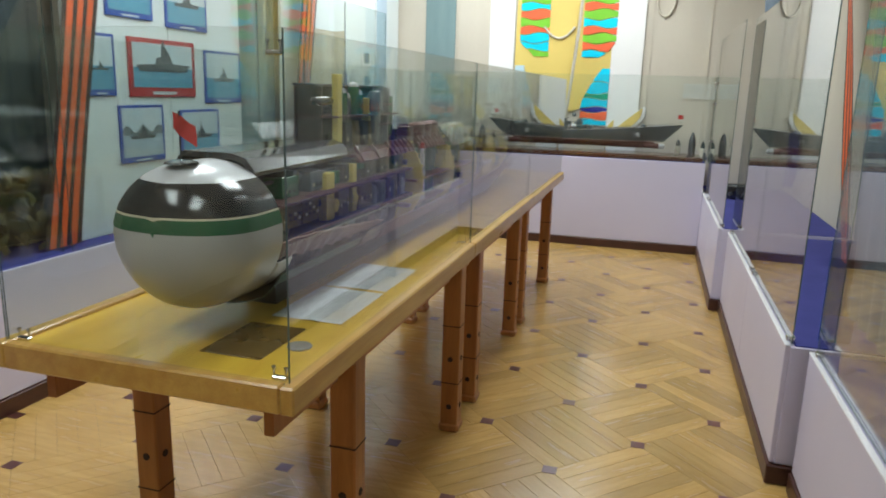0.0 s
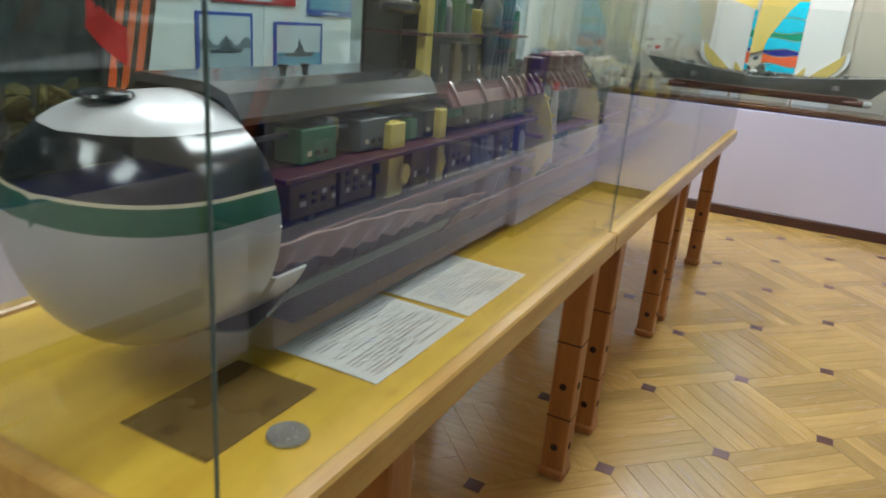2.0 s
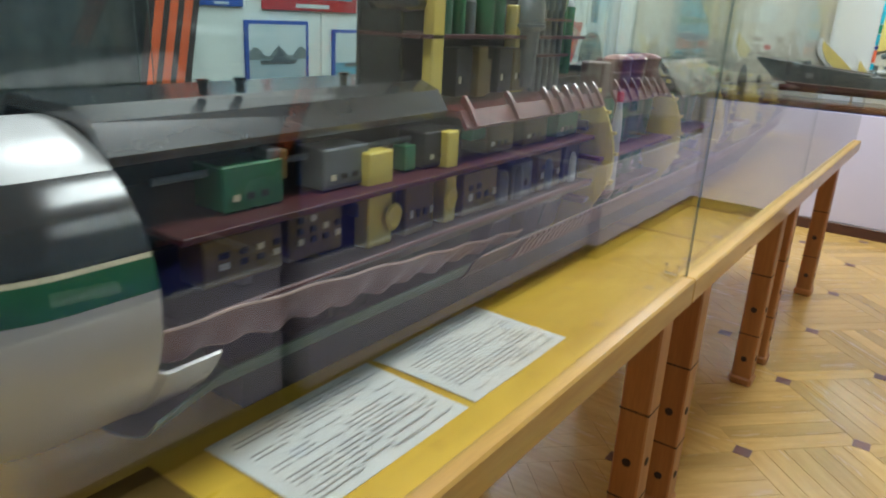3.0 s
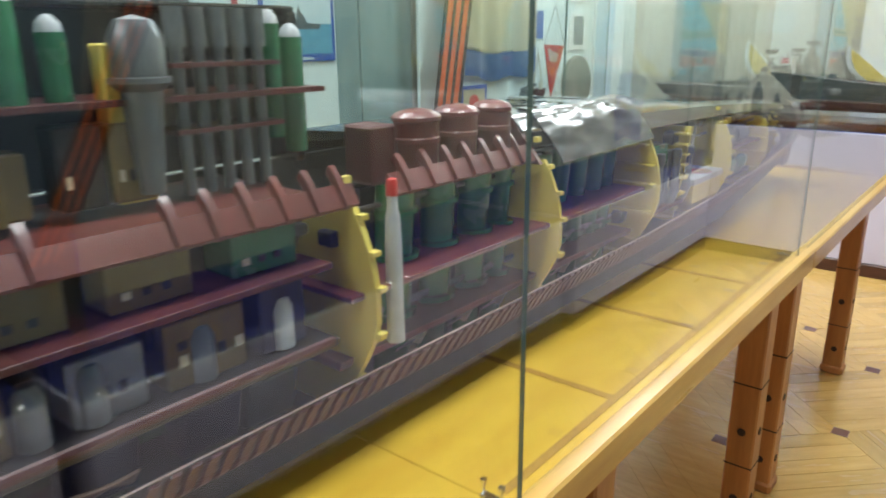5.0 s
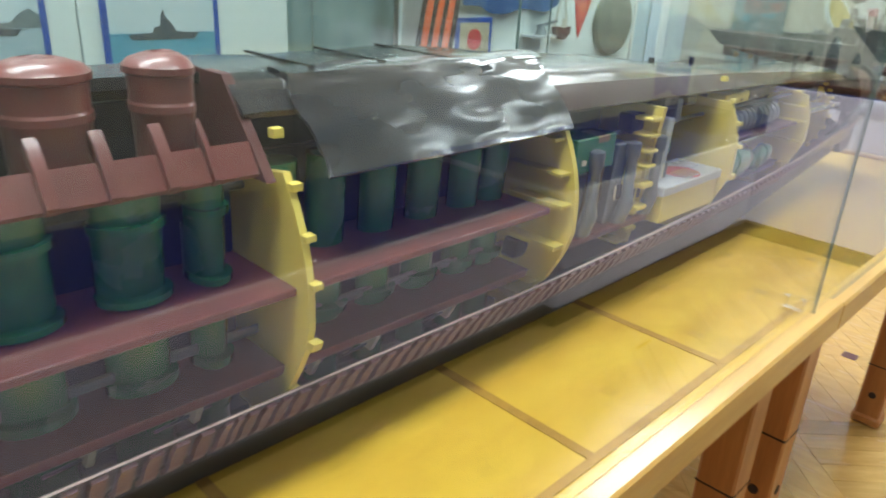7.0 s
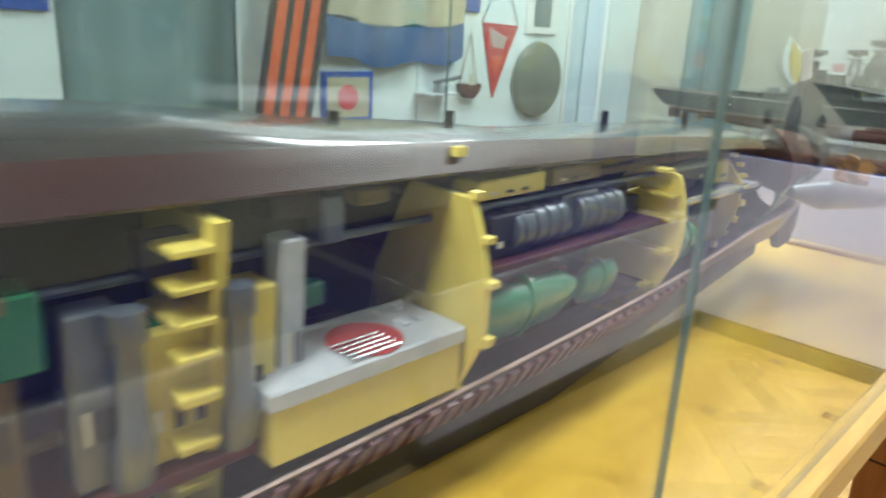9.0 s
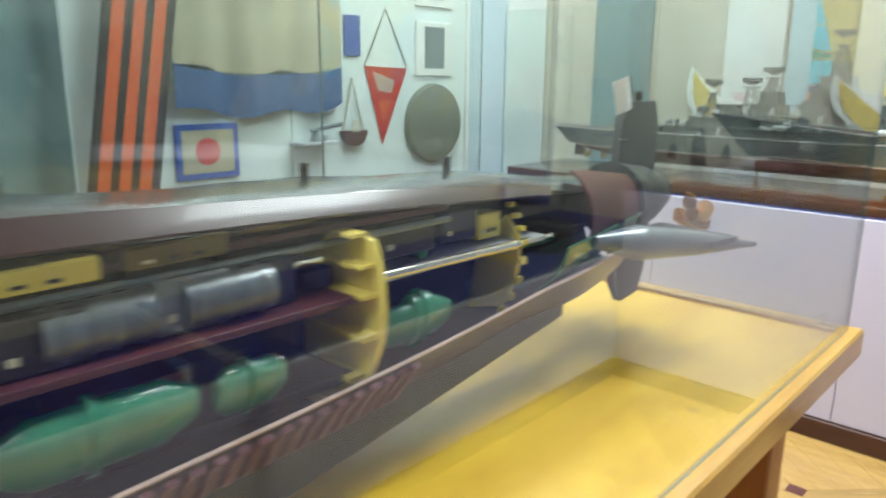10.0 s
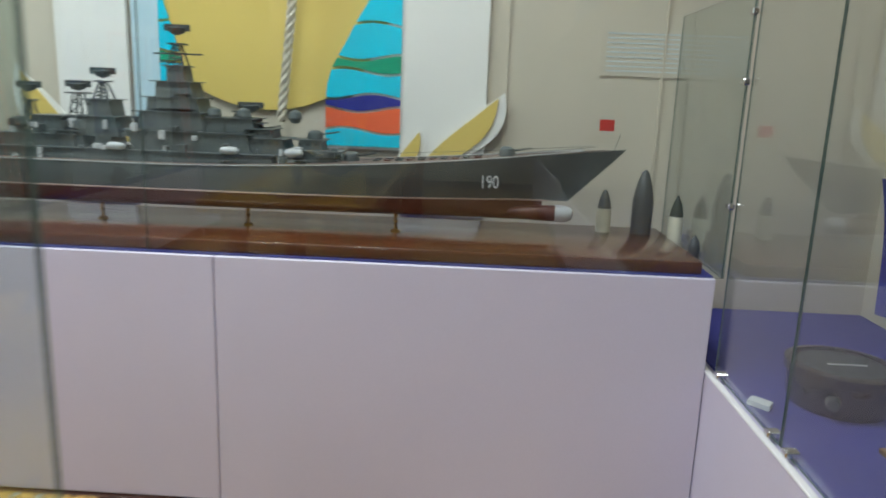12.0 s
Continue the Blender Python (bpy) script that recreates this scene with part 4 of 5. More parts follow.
for q in range(80):
    y = rp.uniform(0.36, 3.2)
    lim = hull_r(y) - 0.07
    z = rp.choice((0.935, 0.995, 1.045, 1.07))
    w, h = rp.uniform(0.012, 0.045), rp.uniform(0.012, 0.04)
    if 1.34 < y < 2.12 or (y > 2.6 and z > 1.03):
        continue
    part("small_fitting", B(SX + lim - 0.03, SX + lim, y, y + w, z, z + h, 0.002), rp.choice((M_DARK, M_DARK, M_OCHRE, M_STEEL, M_TUBE, M_DARKBLUE, M_MAROON)), sub, smooth=False)
for z, y0, y1, m in ((1.085, 0.35, 1.28, M_STEEL), (1.02, 0.35, 1.28, M_MAROON), (1.075, 1.36, 1.75, M_DARK), (1.045, 2.2, 3.2, M_STEEL), (0.96, 2.2, 2.46, M_OCHRE), (0.945, 1.36, 2.14, M_STEEL), (1.03, 2.68, 3.0, M_CHROME)):
    part("pipe", C((SX + 0.085, y0, z), (SX + 0.085, y1, z), 0.004, n=8), m, sub)
# stern
shell("stern_side", 3.54, 3.8, -30, 60, M_MAROON, ny=10, na=8, label="maroon stern plating")
part("tail", lathe([(0.07, 0), (0.055, 0.1), (0.035, 0.17), (0.0, 0.2)], 22, (SX, 3.74, SZ), "y"), M_SHIPDARK, sub, "dark grey tail cone")
shell("stern_green", 3.45, 3.8, -60, -10, M_GREENBAND, off=0.003, ny=8, na=5, label="green stern plating")
rud = part("rudder", plate([(3.745, SZ + 0.03), (3.755, 1.12), (3.775, 1.155), (3.87, 1.155), (3.885, 1.12), (3.885, SZ + 0.02), (3.87, 0.83), (3.85, 0.792), (3.79, 0.785), (3.765, 0.82), (3.745, SZ - 0.02)], "x", SX - 0.008, SX + 0.008), M_SHIPDARK, sub, "dark grey upper and lower rudder")
part("stern_post", C((SX, 3.82, 1.155), (SX, 3.82, 1.172), 0.006, n=8), M_BLACK, rud)
for s in (1, -1):
    part("stern_plane", plate([(SX + s * 0.05, 3.66), (SX + s * 0.19, 3.74), (SX + s * 0.2, 3.82), (SX + s * 0.05, 3.84)], "z", SZ - 0.055, SZ - 0.045), M_SHIPDARK, sub)
    p0, p1, p2, p3 = (SX + s * 0.09, 3.54, 0.955), (SX + s * 0.12, 3.62, 0.945), (SX + s * 0.165, 3.74, 0.932), (SX + s * 0.21, 3.88, 0.915)
    bm = cyl(C(p0, p1, 0.010, 0.028, 24), p1, p2, 0.028, 0.020, 24)
    cyl(bm, p2, p3, 0.020, 0.004, 24)
    part("shaft_fairing", bm, M_STEEL if s > 0 else M_SHIPDARK, sub, "tapering grey shaft fairing")
    hub = part("propeller_hub", lathe([(0, 0), (0.012, 0), (0.011, 0.02), (0, 0.03)], 14, (SX + s * 0.10, 3.86, 0.955), "y"), M_BRONZE, sub, "bronze propeller hub")
    for q in range(4):
        a = q * pi / 2 + 0.4
        def blade(u, v):
            r = 0.008 + 0.034 * u
            w = 0.02 * math.sin(pi * min(u * 0.85 + 0.15, 1)) * (v - 0.5) * 2
            return (SX + s * 0.10 + r * math.cos(a) - w * math.sin(a), 3.87 + w * 0.6, 0.955 + r * math.sin(a) + w * math.cos(a))
        part("blade", sheet(blade, 6, 4, 0.002), M_BRONZE, hub, "bronze propeller blade")
tagflag = part("stern_flagpole", C((SX, 3.80, 1.16), (SX + 0.01, 3.76, 1.20), 0.0015, n=6), M_CORD, sub)
tg = part("stern_flag", sheet(lambda u, v: (SX + 0.012 + 0.004 * math.sin(4 * u), 3.755 - 0.045 * u + 0.02 * v, 1.20 - 0.055 * v - 0.012 * u), 6, 6, 0.001), M_WHITE, tagflag, "small white and red stern flag")

# the cut-open body is slimmer than the bow and its compartments lie a little further aft
LONG = ((0.305, 0.305), (0.40, 0.43), (0.665, 0.695), (0.83, 0.855), (1.335, 1.367), (1.485, 1.54), (1.66, 1.72), (1.70, 1.74), (1.765, 1.792), (2.17, 2.19), (2.455, 2.492), (2.645, 2.685), (3.04, 3.085), (3.36, 3.385), (3.54, 3.54))
HIGH = ((0.739, 0.739), (0.797, 0.787), (0.86, 0.820), (0.92, 0.868), (0.955, 0.925), (0.985, 0.972), (1.06, 1.045), (1.10, 1.088), (1.125, 1.122), (1.15, 1.15))
KEEP = ("bow_", "tower", "mast_tank", "escape", "periscope", "rack", "fairwater", "flag", "stern", "tail", "rudder", "propeller", "shaft_fairing", "reactor", "white_missile", "belly_apron")


def along(table, v):
    for (a, p), (b, q) in zip(table, table[1:]):
        if a <= v <= b:
            return p + (q - p) * (v - a) / (b - a)
    return v


for ob in sub.children:
    if ob.name.startswith(KEEP):
        continue
    upright = ob.name.startswith("missile_hatch")
    for piece in [ob] + list(ob.children):
        for vert in piece.data.vertices:
            p = vert.co + BASE[sub]
            k = 0.66 + 0.22 * min(1, max(0, (p.z - 0.90) / 0.06))
            k += (1 - k) * min(1, max(0, (p.y - 3.40) / 0.14, (NOSE + 0.06 - p.y) / 0.06))
            x = p.x if upright else SX + (p.x - SX) * k
            vert.co = Vector((x, along(LONG, p.y), along(HIGH, p.z))) - BASE[sub]

# ---- the far wall: emblem, leaves, rope ----
WY = ROOM_Y1
panel_n = thing("emblem_panel", (-0.28, WY - 0.02, 1.0), "white wall panel with a mustard ship emblem and wave films", "wall emblem")
for x0, x1 in ((-0.98, -0.74), (0.16, 0.44)):
    part("white_board", B(x0, x1, WY - 0.02, WY - 0.003, 0.80, 2.75, 0.002), M_WHITE, panel_n, "white upright board", False)
CX = -0.28
def arc(cx, cz, r, a0, a1, n=20):
    return [(cx + r * math.cos(radians(a0 + (a1 - a0) * k / n)), cz + r * math.sin(radians(a0 + (a1 - a0) * k / n))) for k in range(n + 1)]
part("hull_shape", plate(arc(CX, 1.58, 0.45, -175, -5) + [(CX + 0.435, 2.75), (CX - 0.435, 2.75)], "y", WY - 0.016, WY - 0.006), M_SUN, panel_n, "mustard-yellow emblem shape", False)


def wave_film(outline, cuts, colours, y0, name):
    """Wavy stripes of coloured film inside an outline of left(z) and right(z)."""
    left, right, wob = outline
    for i, (z0, z1) in enumerate(zip(cuts, cuts[1:])):
        def fn(u, v):
            zz0 = z0 + 0.004
            zz1 = z1 - 0.004
            z = zz0 + (zz1 - zz0) * v
            x0, x1 = left(z), right(z)
            x = x0 + (x1 - x0) * u
            amp0 = 0.0 if i == 0 else wob
            amp1 = 0.0 if i == len(cuts) - 2 else wob
            dz = ((1 - v) * amp0 * math.sin(x * 22 + i * 2.1) + v * amp1 * math.sin(x * 22 + (i + 1) * 2.1))
            return (x, y0, z + dz)
        part(name, sheet(fn, 14, 2, 0.002), colours[i % len(colours)], panel_n, "glossy coloured film stripe")


part("sail_back", plate([(CX + 0.19, 1.015), (0.165, 1.015), (0.165, 1.56), (CX + 0.40, 1.42)], "y", WY - 0.0225, WY - 0.0205), M_WHITE, panel_n, smooth=False)
sail_right = (lambda z: -0.085 + max(0, (z - 1.20)) ** 1.35 * 0.78 if z > 1.2 else -0.085, lambda z: 0.160, 0.010)
wave_film(sail_right, [1.02, 1.075, 1.145, 1.185, 1.265, 1.31, 1.41, 1.54], [M_CYAN, M_CORAL, M_NAVY, M_CYAN, M_SEAGREEN, M_CYAN, M_CYAN], WY - 0.026, "sail_stripe")
part("pale_film", B(-0.72, -0.632, WY - 0.026, WY - 0.022, 1.02, 1.55), M_PALEFILM, panel_n, "pale blue film", False)
sail_left = (lambda z: -0.63, lambda z: -0.545 - max(0, (z - 1.20)) ** 1.35 * 0.4 if z > 1.2 else -0.545, 0.010)
wave_film(sail_left, [1.02, 1.075, 1.145, 1.185, 1.265, 1.31, 1.41, 1.52], [M_CYAN, M_CORAL, M_NAVY, M_CYAN, M_SEAGREEN, M_CYAN, M_CYAN], WY - 0.026, "sail_stripe")
UP = [1.63, 1.69, 1.76, 1.84, 1.90, 1.97, 2.05, 2.11, 2.18, 2.27, 2.36, 2.46, 2.55]
UPC = [M_LIME, M_CYAN, M_CYAN, M_CORAL, M_LIME, M_CORAL, M_CYAN, M_LIME, M_CORAL, M_LIME, M_CYAN, M_CORAL]
wave_film((lambda z: -0.685 + 0.16 * max(0, 1.75 - z) / 0.12 * 0.9, lambda z: -0.415, 0.012), UP, UPC, WY - 0.022, "window_stripe")
wave_film((lambda z: -0.105, lambda z: 0.195 - 0.16 * max(0, 1.75 - z) / 0.12 * 0.9, 0.012), UP, UPC[2:] + UPC[:2], WY - 0.022, "window_stripe")


def leaf(tip, root, width, lean):
    """A pointed leaf of mustard board on a white border."""
    def outline(k):
        pts = []
        for i in range(13):
            t = i / 12
            w = width * k * math.sin(pi * t ** 0.75) * 0.5
            x = root[0] + (tip[0] - root[0]) * t + lean * math.sin(pi * t)
            z = root[1] + (tip[1] - root[1]) * t
            pts.append((x, z, w))
        return [(x - w, z) for x, z, w in pts] + [(x + w, z) for x, z, w in reversed(pts[1:-1])]
    ob = thing("leaf_ornament", (root[0], WY - 0.03, root[1]), "mustard leaf ornament with a white border", "wall ornament", "leaf ornaments")
    part("border", plate(outline(1.0), "y", WY - 0.030, WY - 0.022), M_WHITE, ob, "white border", False)
    part("blade", plate([(root[0] + (x - root[0]) * 0.93 + (0.004 if tip[0] < root[0] else -0.004), root[1] + (z - root[1]) * 0.93) for x, z in outline(0.72)], "y", WY - 0.036, WY - 0.031), M_SUN, ob, "mustard blade", False)


leaf((0.50, 1.215), (0.24, 0.95), 0.17, 0.03)
leaf((0.235, 1.09), (0.16, 0.95), 0.08, 0.01)
leaf((-1.115, 1.25), (-0.93, 0.95), 0.16, -0.02)
leaf((-0.80, 1.09), (-0.73, 0.95), 0.08, -0.01)
path = [(-0.108 - 0.10 * max(0, 1 - k / 24) ** 1.5, 5.62, 1.10 + k * 0.055) for k in range(30)]
rope = thing("rope", (-0.2, 5.62, 1.1), "pale twisted rope hanging from the emblem", "rope")
for turn in range(3):
    twist = []
    for k in range(146):
        i, f = k // 5, (k % 5) / 5
        p = Vector(path[i]).lerp(Vector(path[min(i + 1, 29)]), f)
        a = 0.75 * k + turn * 2 * pi / 3
        twist.append(p + Vector((0.008 * math.cos(a), 0.008 * math.sin(a), 0)))
    part("strand", sweep(twist, 0.0085, 6), M_ROPE, rope)
solo("rope", sweep([(CX - 0.04 + 0.28 * (k / 14 - 0.5), WY - 0.03, 1.80 + 0.10 * (k / 7 - 1) ** 2) for k in range(15)], 0.010, 8), M_ROPE, (CX, WY - 0.03, 1.8), "pale rope hanging in a shallow loop", "rope")
solo("rope", sweep([(0.60 + 0.075 * math.cos(a / 12 * 2 * pi), WY - 0.014, 2.13 + 0.14 * math.sin(a / 12 * 2 * pi)) for a in range(13)], 0.010, 8), M_ROPE, (0.6, WY - 0.014, 2.1), "coiled rope loop on the wall", "rope")
note = thing("wall_notice", (0.93, WY - 0.002, 1.30), "pale grey notice with faint lines on the wall", "notice")
part("page", B(0.80, 1.06, WY - 0.005, WY - 0.001, 1.28, 1.43), M_WALL, note, smooth=False)
for k in range(9):
    part("text_line", B(0.815, 1.045, WY - 0.0062, WY - 0.0054, 1.295 + k * 0.0145, 1.299 + k * 0.0145), M_SKYPRINT, note, smooth=False)
for x in (0.50, 1.0, -1.30):
    solo("wall_batten", B(x - 0.004, x + 0.004, WY - 0.008, WY - 0.001, 0.78, 2.7), M_WALL, (x, WY - 0.004, 0.78), "thin beige joint batten on the wall", "trim", kind="structure")
solo("side_panel", B(-1.62, -1.32, WY - 0.012, WY - 0.002, 0.78, 2.7, 0.002), M_TEAL, (-1.45, WY, 0.78), "grey-teal upright wall panel", "wall panel", smooth=False)
solo("red_tag", B(0.79, 0.835, 5.60, 5.603, 1.11, 1.145), M_RED, (0.81, 5.6, 1.11), "small red square tag on the wall glass", "tag", smooth=False)

# ---- the warship model ----
BOARD_Z = NORTH_H + 0.004
board = solo("display_board", B(-1.68, 1.0, 5.145, 5.62, BOARD_Z, BOARD_Z + 0.034, 0.006, 2), M_MAHOG, (-0.3, 5.38, BOARD_Z), "polished brown board under the warship", "board")
BT = BOARD_Z + 0.034
SY = 5.40
STERN, BOW = -1.60, 0.835
ship = thing("warship_model", ((STERN + BOW) / 2, SY, BT), "grey cruiser model with a red-brown keel, number 190", "ship model")


def ship_sec(t):
    """Half breadth at deck and at waterline, and deck height, along the ship from stern 0 to bow 1."""
    half = 0.115 * min(1, (t / 0.12 + 0.75) / 1.75) * (1 - max(0, (t - 0.62) / 0.38) ** 2.2)
    wl = 0.105 * min(1, (t / 0.1 + 0.45) / 1.45) * (1 - max(0, (t - 0.52) / 0.40) ** 2.0) if t < 0.92 else 0.0
    deck = 0.985 + 0.02 * (1 - t) * 0 + 0.083 * max(0, (t - 0.45) / 0.55) ** 1.7 - 0.0 * t
    return max(half, 0.002), max(wl, 0.002), deck


WL = 0.915
def ship_x(t, z):
    """Raked stem and stern: overhang grows with height."""
    x = STERN + (BOW - STERN) * t
    rake = max(0, (t - 0.75) / 0.25) * 0.155 * max(0, 1 - (z - WL) / 0.15)
    aft = max(0, (0.1 - t) / 0.1) * 0.10 * max(0, 1 - (z - WL) / 0.1)
    return x - rake + aft


def topsides(u, v):
    t = u
    half, wl, deck = ship_sec(t)
    s = 2 * v - 1
    if abs(s) > 0.34:
        f = (abs(s) - 0.34) / 0.66
        z = deck + (WL - deck) * f
        h = half + (wl - half) * f ** 1.4
    else:
        z = deck
        h = half * abs(s) / 0.34
    return (ship_x(t, z), SY + math.copysign(h, s), z)


def underbody(u, v):
    t = 0.03 + 0.93 * u
    half, wl, deck = ship_sec(t)
    depth = 0.058 * min(1, t / 0.2) * (1 if t < 0.97 else 0.6)
    a = pi * v
    return (ship_x(t, WL), SY + wl * math.cos(a), WL - depth * math.sin(a) ** 0.7)


part("hull", sheet(topsides, 60, 12), M_SHIPGREY, ship, "dark grey hull sides")
part("keel", sheet(underbody, 50, 10), M_KEEL, ship, "red-brown underwater hull")
for s in (1, -1):
    part("waterline", sweep([(ship_x(0.02 + 0.95 * k / 40, WL), SY + s * (ship_sec(0.02 + 0.95 * k / 40)[1] + 0.001), WL) for k in range(41)], 0.0022, 5), M_PINK, ship, "pale waterline")
    part("deck_edge", sweep([(ship_x(k / 40, 1.0), SY + s * ship_sec(k / 40)[0], ship_sec(k / 40)[2]) for k in range(40)], 0.0016, 5), M_PALEGREY, ship)
part("deck", sheet(lambda u, v: (ship_x(0.01 + 0.975 * u, 1.05), SY + (2 * v - 1) * ship_sec(0.01 + 0.975 * u)[0] * 0.95, ship_sec(0.01 + 0.975 * u)[2] + 0.0015), 50, 4), M_SHIPDECK, ship, "brown-grey deck")
bulb = part("sonar_bulb", lathe([(0, 0), (0.014, 0.02), (0.022, 0.08), (0.024, 0.16), (0.018, 0.19), (0, 0.2)], 18, (0.50, SY, 0.878), "x"), M_KEEL, ship, "red-brown bow bulb")
part("bulb_cap", lathe([(0.0245, 0), (0.024, 0.03), (0.017, 0.048), (0, 0.055)], 18, (0.645, SY, 0.878), "x"), M_PALEGREY, bulb, "pale bulb tip")
font = bpy.data.curves.new("hull_number", "FONT")
font.body, font.size, font.extrude = "190", 0.05, 0.0008
tmp = new("hull_number", font)
dg = bpy.context.evaluated_depsgraph_get()
me = bpy.data.meshes.new_from_object(tmp.evaluated_get(dg))
bpy.data.objects.remove(tmp)
num = new("hull_number", me)
me.materials.append(M_PALEGREY)
num.parent = ship
num.matrix_basis = Matrix.Translation(-Vector(ship.location)) @ pose(0.425, SY - 0.098, 0.955, 82, 0, 8) @ Matrix.Diagonal((0.72, 1, 1, 1))
tagged(num, "pale painted hull number 190")
for k in range(4):
    x = -1.1 + k * 0.43
    st = part("stand_post", lathe([(0.014, 0), (0.014, 0.004), (0.005, 0.008), (0.004, 0.025), (0.008, 0.03), (0.004, 0.036), (0.007, 0.05), (0.007, 0.066)], 12, (x, SY - 0.03, BT)), M_BRONZE, ship, "turned brass stand post")
for x in (-1.32, -1.40):
    part("propeller", C((x, SY - 0.05, 0.875), (x + 0.02, SY - 0.05, 0.875), 0.02, 0.008, 10), M_BRONZE, ship)
part("ship_rudder", B(-1.49, -1.44, SY - 0.006, SY + 0.006, 0.86, 0.93, 0.003), M_KEEL, ship)
rs = random.Random(11)


def block(x0, x1, half, z0, z1, m=None, name="deckhouse", slope=0.0):
    bm = plate([(x0 + slope, z0), (x1, z0), (x1 - slope, z1), (x0 + slope * 1.5, z1)], "y", SY - half, SY + half)
    ob = part(name, bm, m or M_SHIPGREY, ship, smooth=False)
    return ob


def dz(x):
    return ship_sec((x - STERN) / (BOW - STERN))[2]


for x0, x1, half, h0, h1, sl in ((-1.05, -0.15, 0.075, 0, 0.03, 0.01), (-0.95, -0.72, 0.06, 0.03, 0.065, 0.006), (-0.58, -0.22, 0.062, 0.03, 0.085, 0.012), (-0.50, -0.38, 0.05, 0.085, 0.15, 0.01), (-0.48, -0.40, 0.042, 0.15, 0.215, 0.007), (-0.47, -0.41, 0.032, 0.215, 0.265, 0.006), (-0.36, -0.12, 0.055, 0.03, 0.075, 0.012), (-0.32, -0.20, 0.035, 0.075, 0.115, 0.01), (-0.15, 0.03, 0.05, 0.0, 0.045, 0.012), (-0.10, -0.02, 0.04, 0.045, 0.075, 0.008), (-0.86, -0.76, 0.04, 0.065, 0.115, 0.008), (-0.68, -0.62, 0.045, 0.03, 0.075, 0.006), (-1.18, -1.06, 0.05, 0.0, 0.022, 0.004), (0.06, 0.18, 0.05, 0.0, 0.018, 0.004), (-0.40, -0.30, 0.045, 0.085, 0.125, 0.006), (-0.56, -0.50, 0.05, 0.085, 0.12, 0.006), (-0.80, -0.70, 0.05, 0.03, 0.075, 0.008), (-0.24, -0.16, 0.05, 0.075, 0.10, 0.006), (-0.435, -0.395, 0.055, 0.15, 0.19, 0.003), (-0.55, -0.35, 0.056, 0.09, 0.138, 0.010), (-0.525, -0.365, 0.05, 0.138, 0.178, 0.009), (-0.50, -0.385, 0.044, 0.178, 0.222, 0.008), (-0.35, -0.21, 0.05, 0.09, 0.128, 0.008), (-0.73, -0.60, 0.05, 0.065, 0.118, 0.009), (-0.70, -0.62, 0.04, 0.118, 0.165, 0.008)):
    b0 = 0.985
    ob = block(x0, x1, half, b0 + h0, b0 + h1, slope=sl)
    w = x1 - x0
    for k in range(max(2, int(w / 0.022))):
        xx = x0 + 0.012 + k * 0.022
        if xx < x1 - 0.018 and h1 - h0 > 0.025:
            part("porthole", B(xx, xx + 0.008, SY - half - 0.001, SY - half + 0.002, b0 + h1 - 0.014, b0 + h1 - 0.008), M_SHIPDARK, ob, smooth=False)
    part("ledge", B(x0 - 0.004, x1 + 0.004, SY - half - 0.005, SY + half + 0.005, b0 + h1, b0 + h1 + 0.003), M_SHIPGREY, ob, smooth=False)


def lattice_mast(x, z0, z1, w):
    for dx, dy in ((-w, -w), (w, -w), (w, w), (-w, w)):
        part("mast_leg", C((x + dx, SY + dy, z0), (x + dx * 0.35, SY + dy * 0.35, z1), 0.0028, n=6), M_SHIPDARK, ship)
    n = 5
    for k in range(n):
        f = 1 - 0.65 * k / n
        z = z0 + (z1 - z0) * k / n
        part("mast_brace", B(x - w * f, x + w * f, SY - w * f - 0.001, SY - w * f + 0.002, z, z + 0.003), M_SHIPDARK, ship, smooth=False)
        part("mast_brace", C((x - w * f, SY - w * f, z), (x + w * f * 0.85, SY - w * f * 0.85, z + (z1 - z0) / n), 0.0018, n=5), M_SHIPDARK, ship)
    part("mast_top", B(x - w * 0.9, x + w * 0.9, SY - w * 0.9, SY + w * 0.9, z1, z1 + 0.004), M_SHIPDARK, ship, smooth=False)


lattice_mast(-0.66, 1.15, 1.20, 0.022)
lattice_mast(-0.44, 1.245, 1.31, 0.024)
lattice_mast(-0.735, 1.03, 1.165, 0.03)
lattice_mast(-0.88, 1.05, 1.14, 0.02)
lattice_mast(-0.27, 1.09, 1.13, 0.018)
for x, z in ((-0.44, 1.335), (-0.88, 1.165), (-0.235, 1.13), (-0.735, 1.172), (-0.66, 1.21)):
    d = part("radar_dish", lathe([(0.001, 0), (0.018, 0.006), (0.027, 0.02), (0.026, 0.022), (0.016, 0.010), (0, 0.006)], 16, (x, SY, z)), M_SHIPGREY, ship, "grey radar dish")
    part("radar_bars", B(x - 0.036, x + 0.036, SY - 0.004, SY + 0.004, z + 0.012, z + 0.03), M_SHIPDARK, d, smooth=False)
for x in (-0.90, -0.245, -0.41, -0.33, -0.1, -0.62):
    part("radome", lathe([(0, 0), (0.012, 0.002), (0.02, 0.016), (0.017, 0.032), (0, 0.04)], 16, (x, SY - 0.03, 1.06 if x < -0.5 else 1.105)), M_SHIPGREY, ship, "grey radome")
for x in (-0.44,):
    part("yard", C((x - 0.07, SY, 1.285), (x + 0.07, SY, 1.285), 0.0025, n=6), M_SHIPDARK, ship)
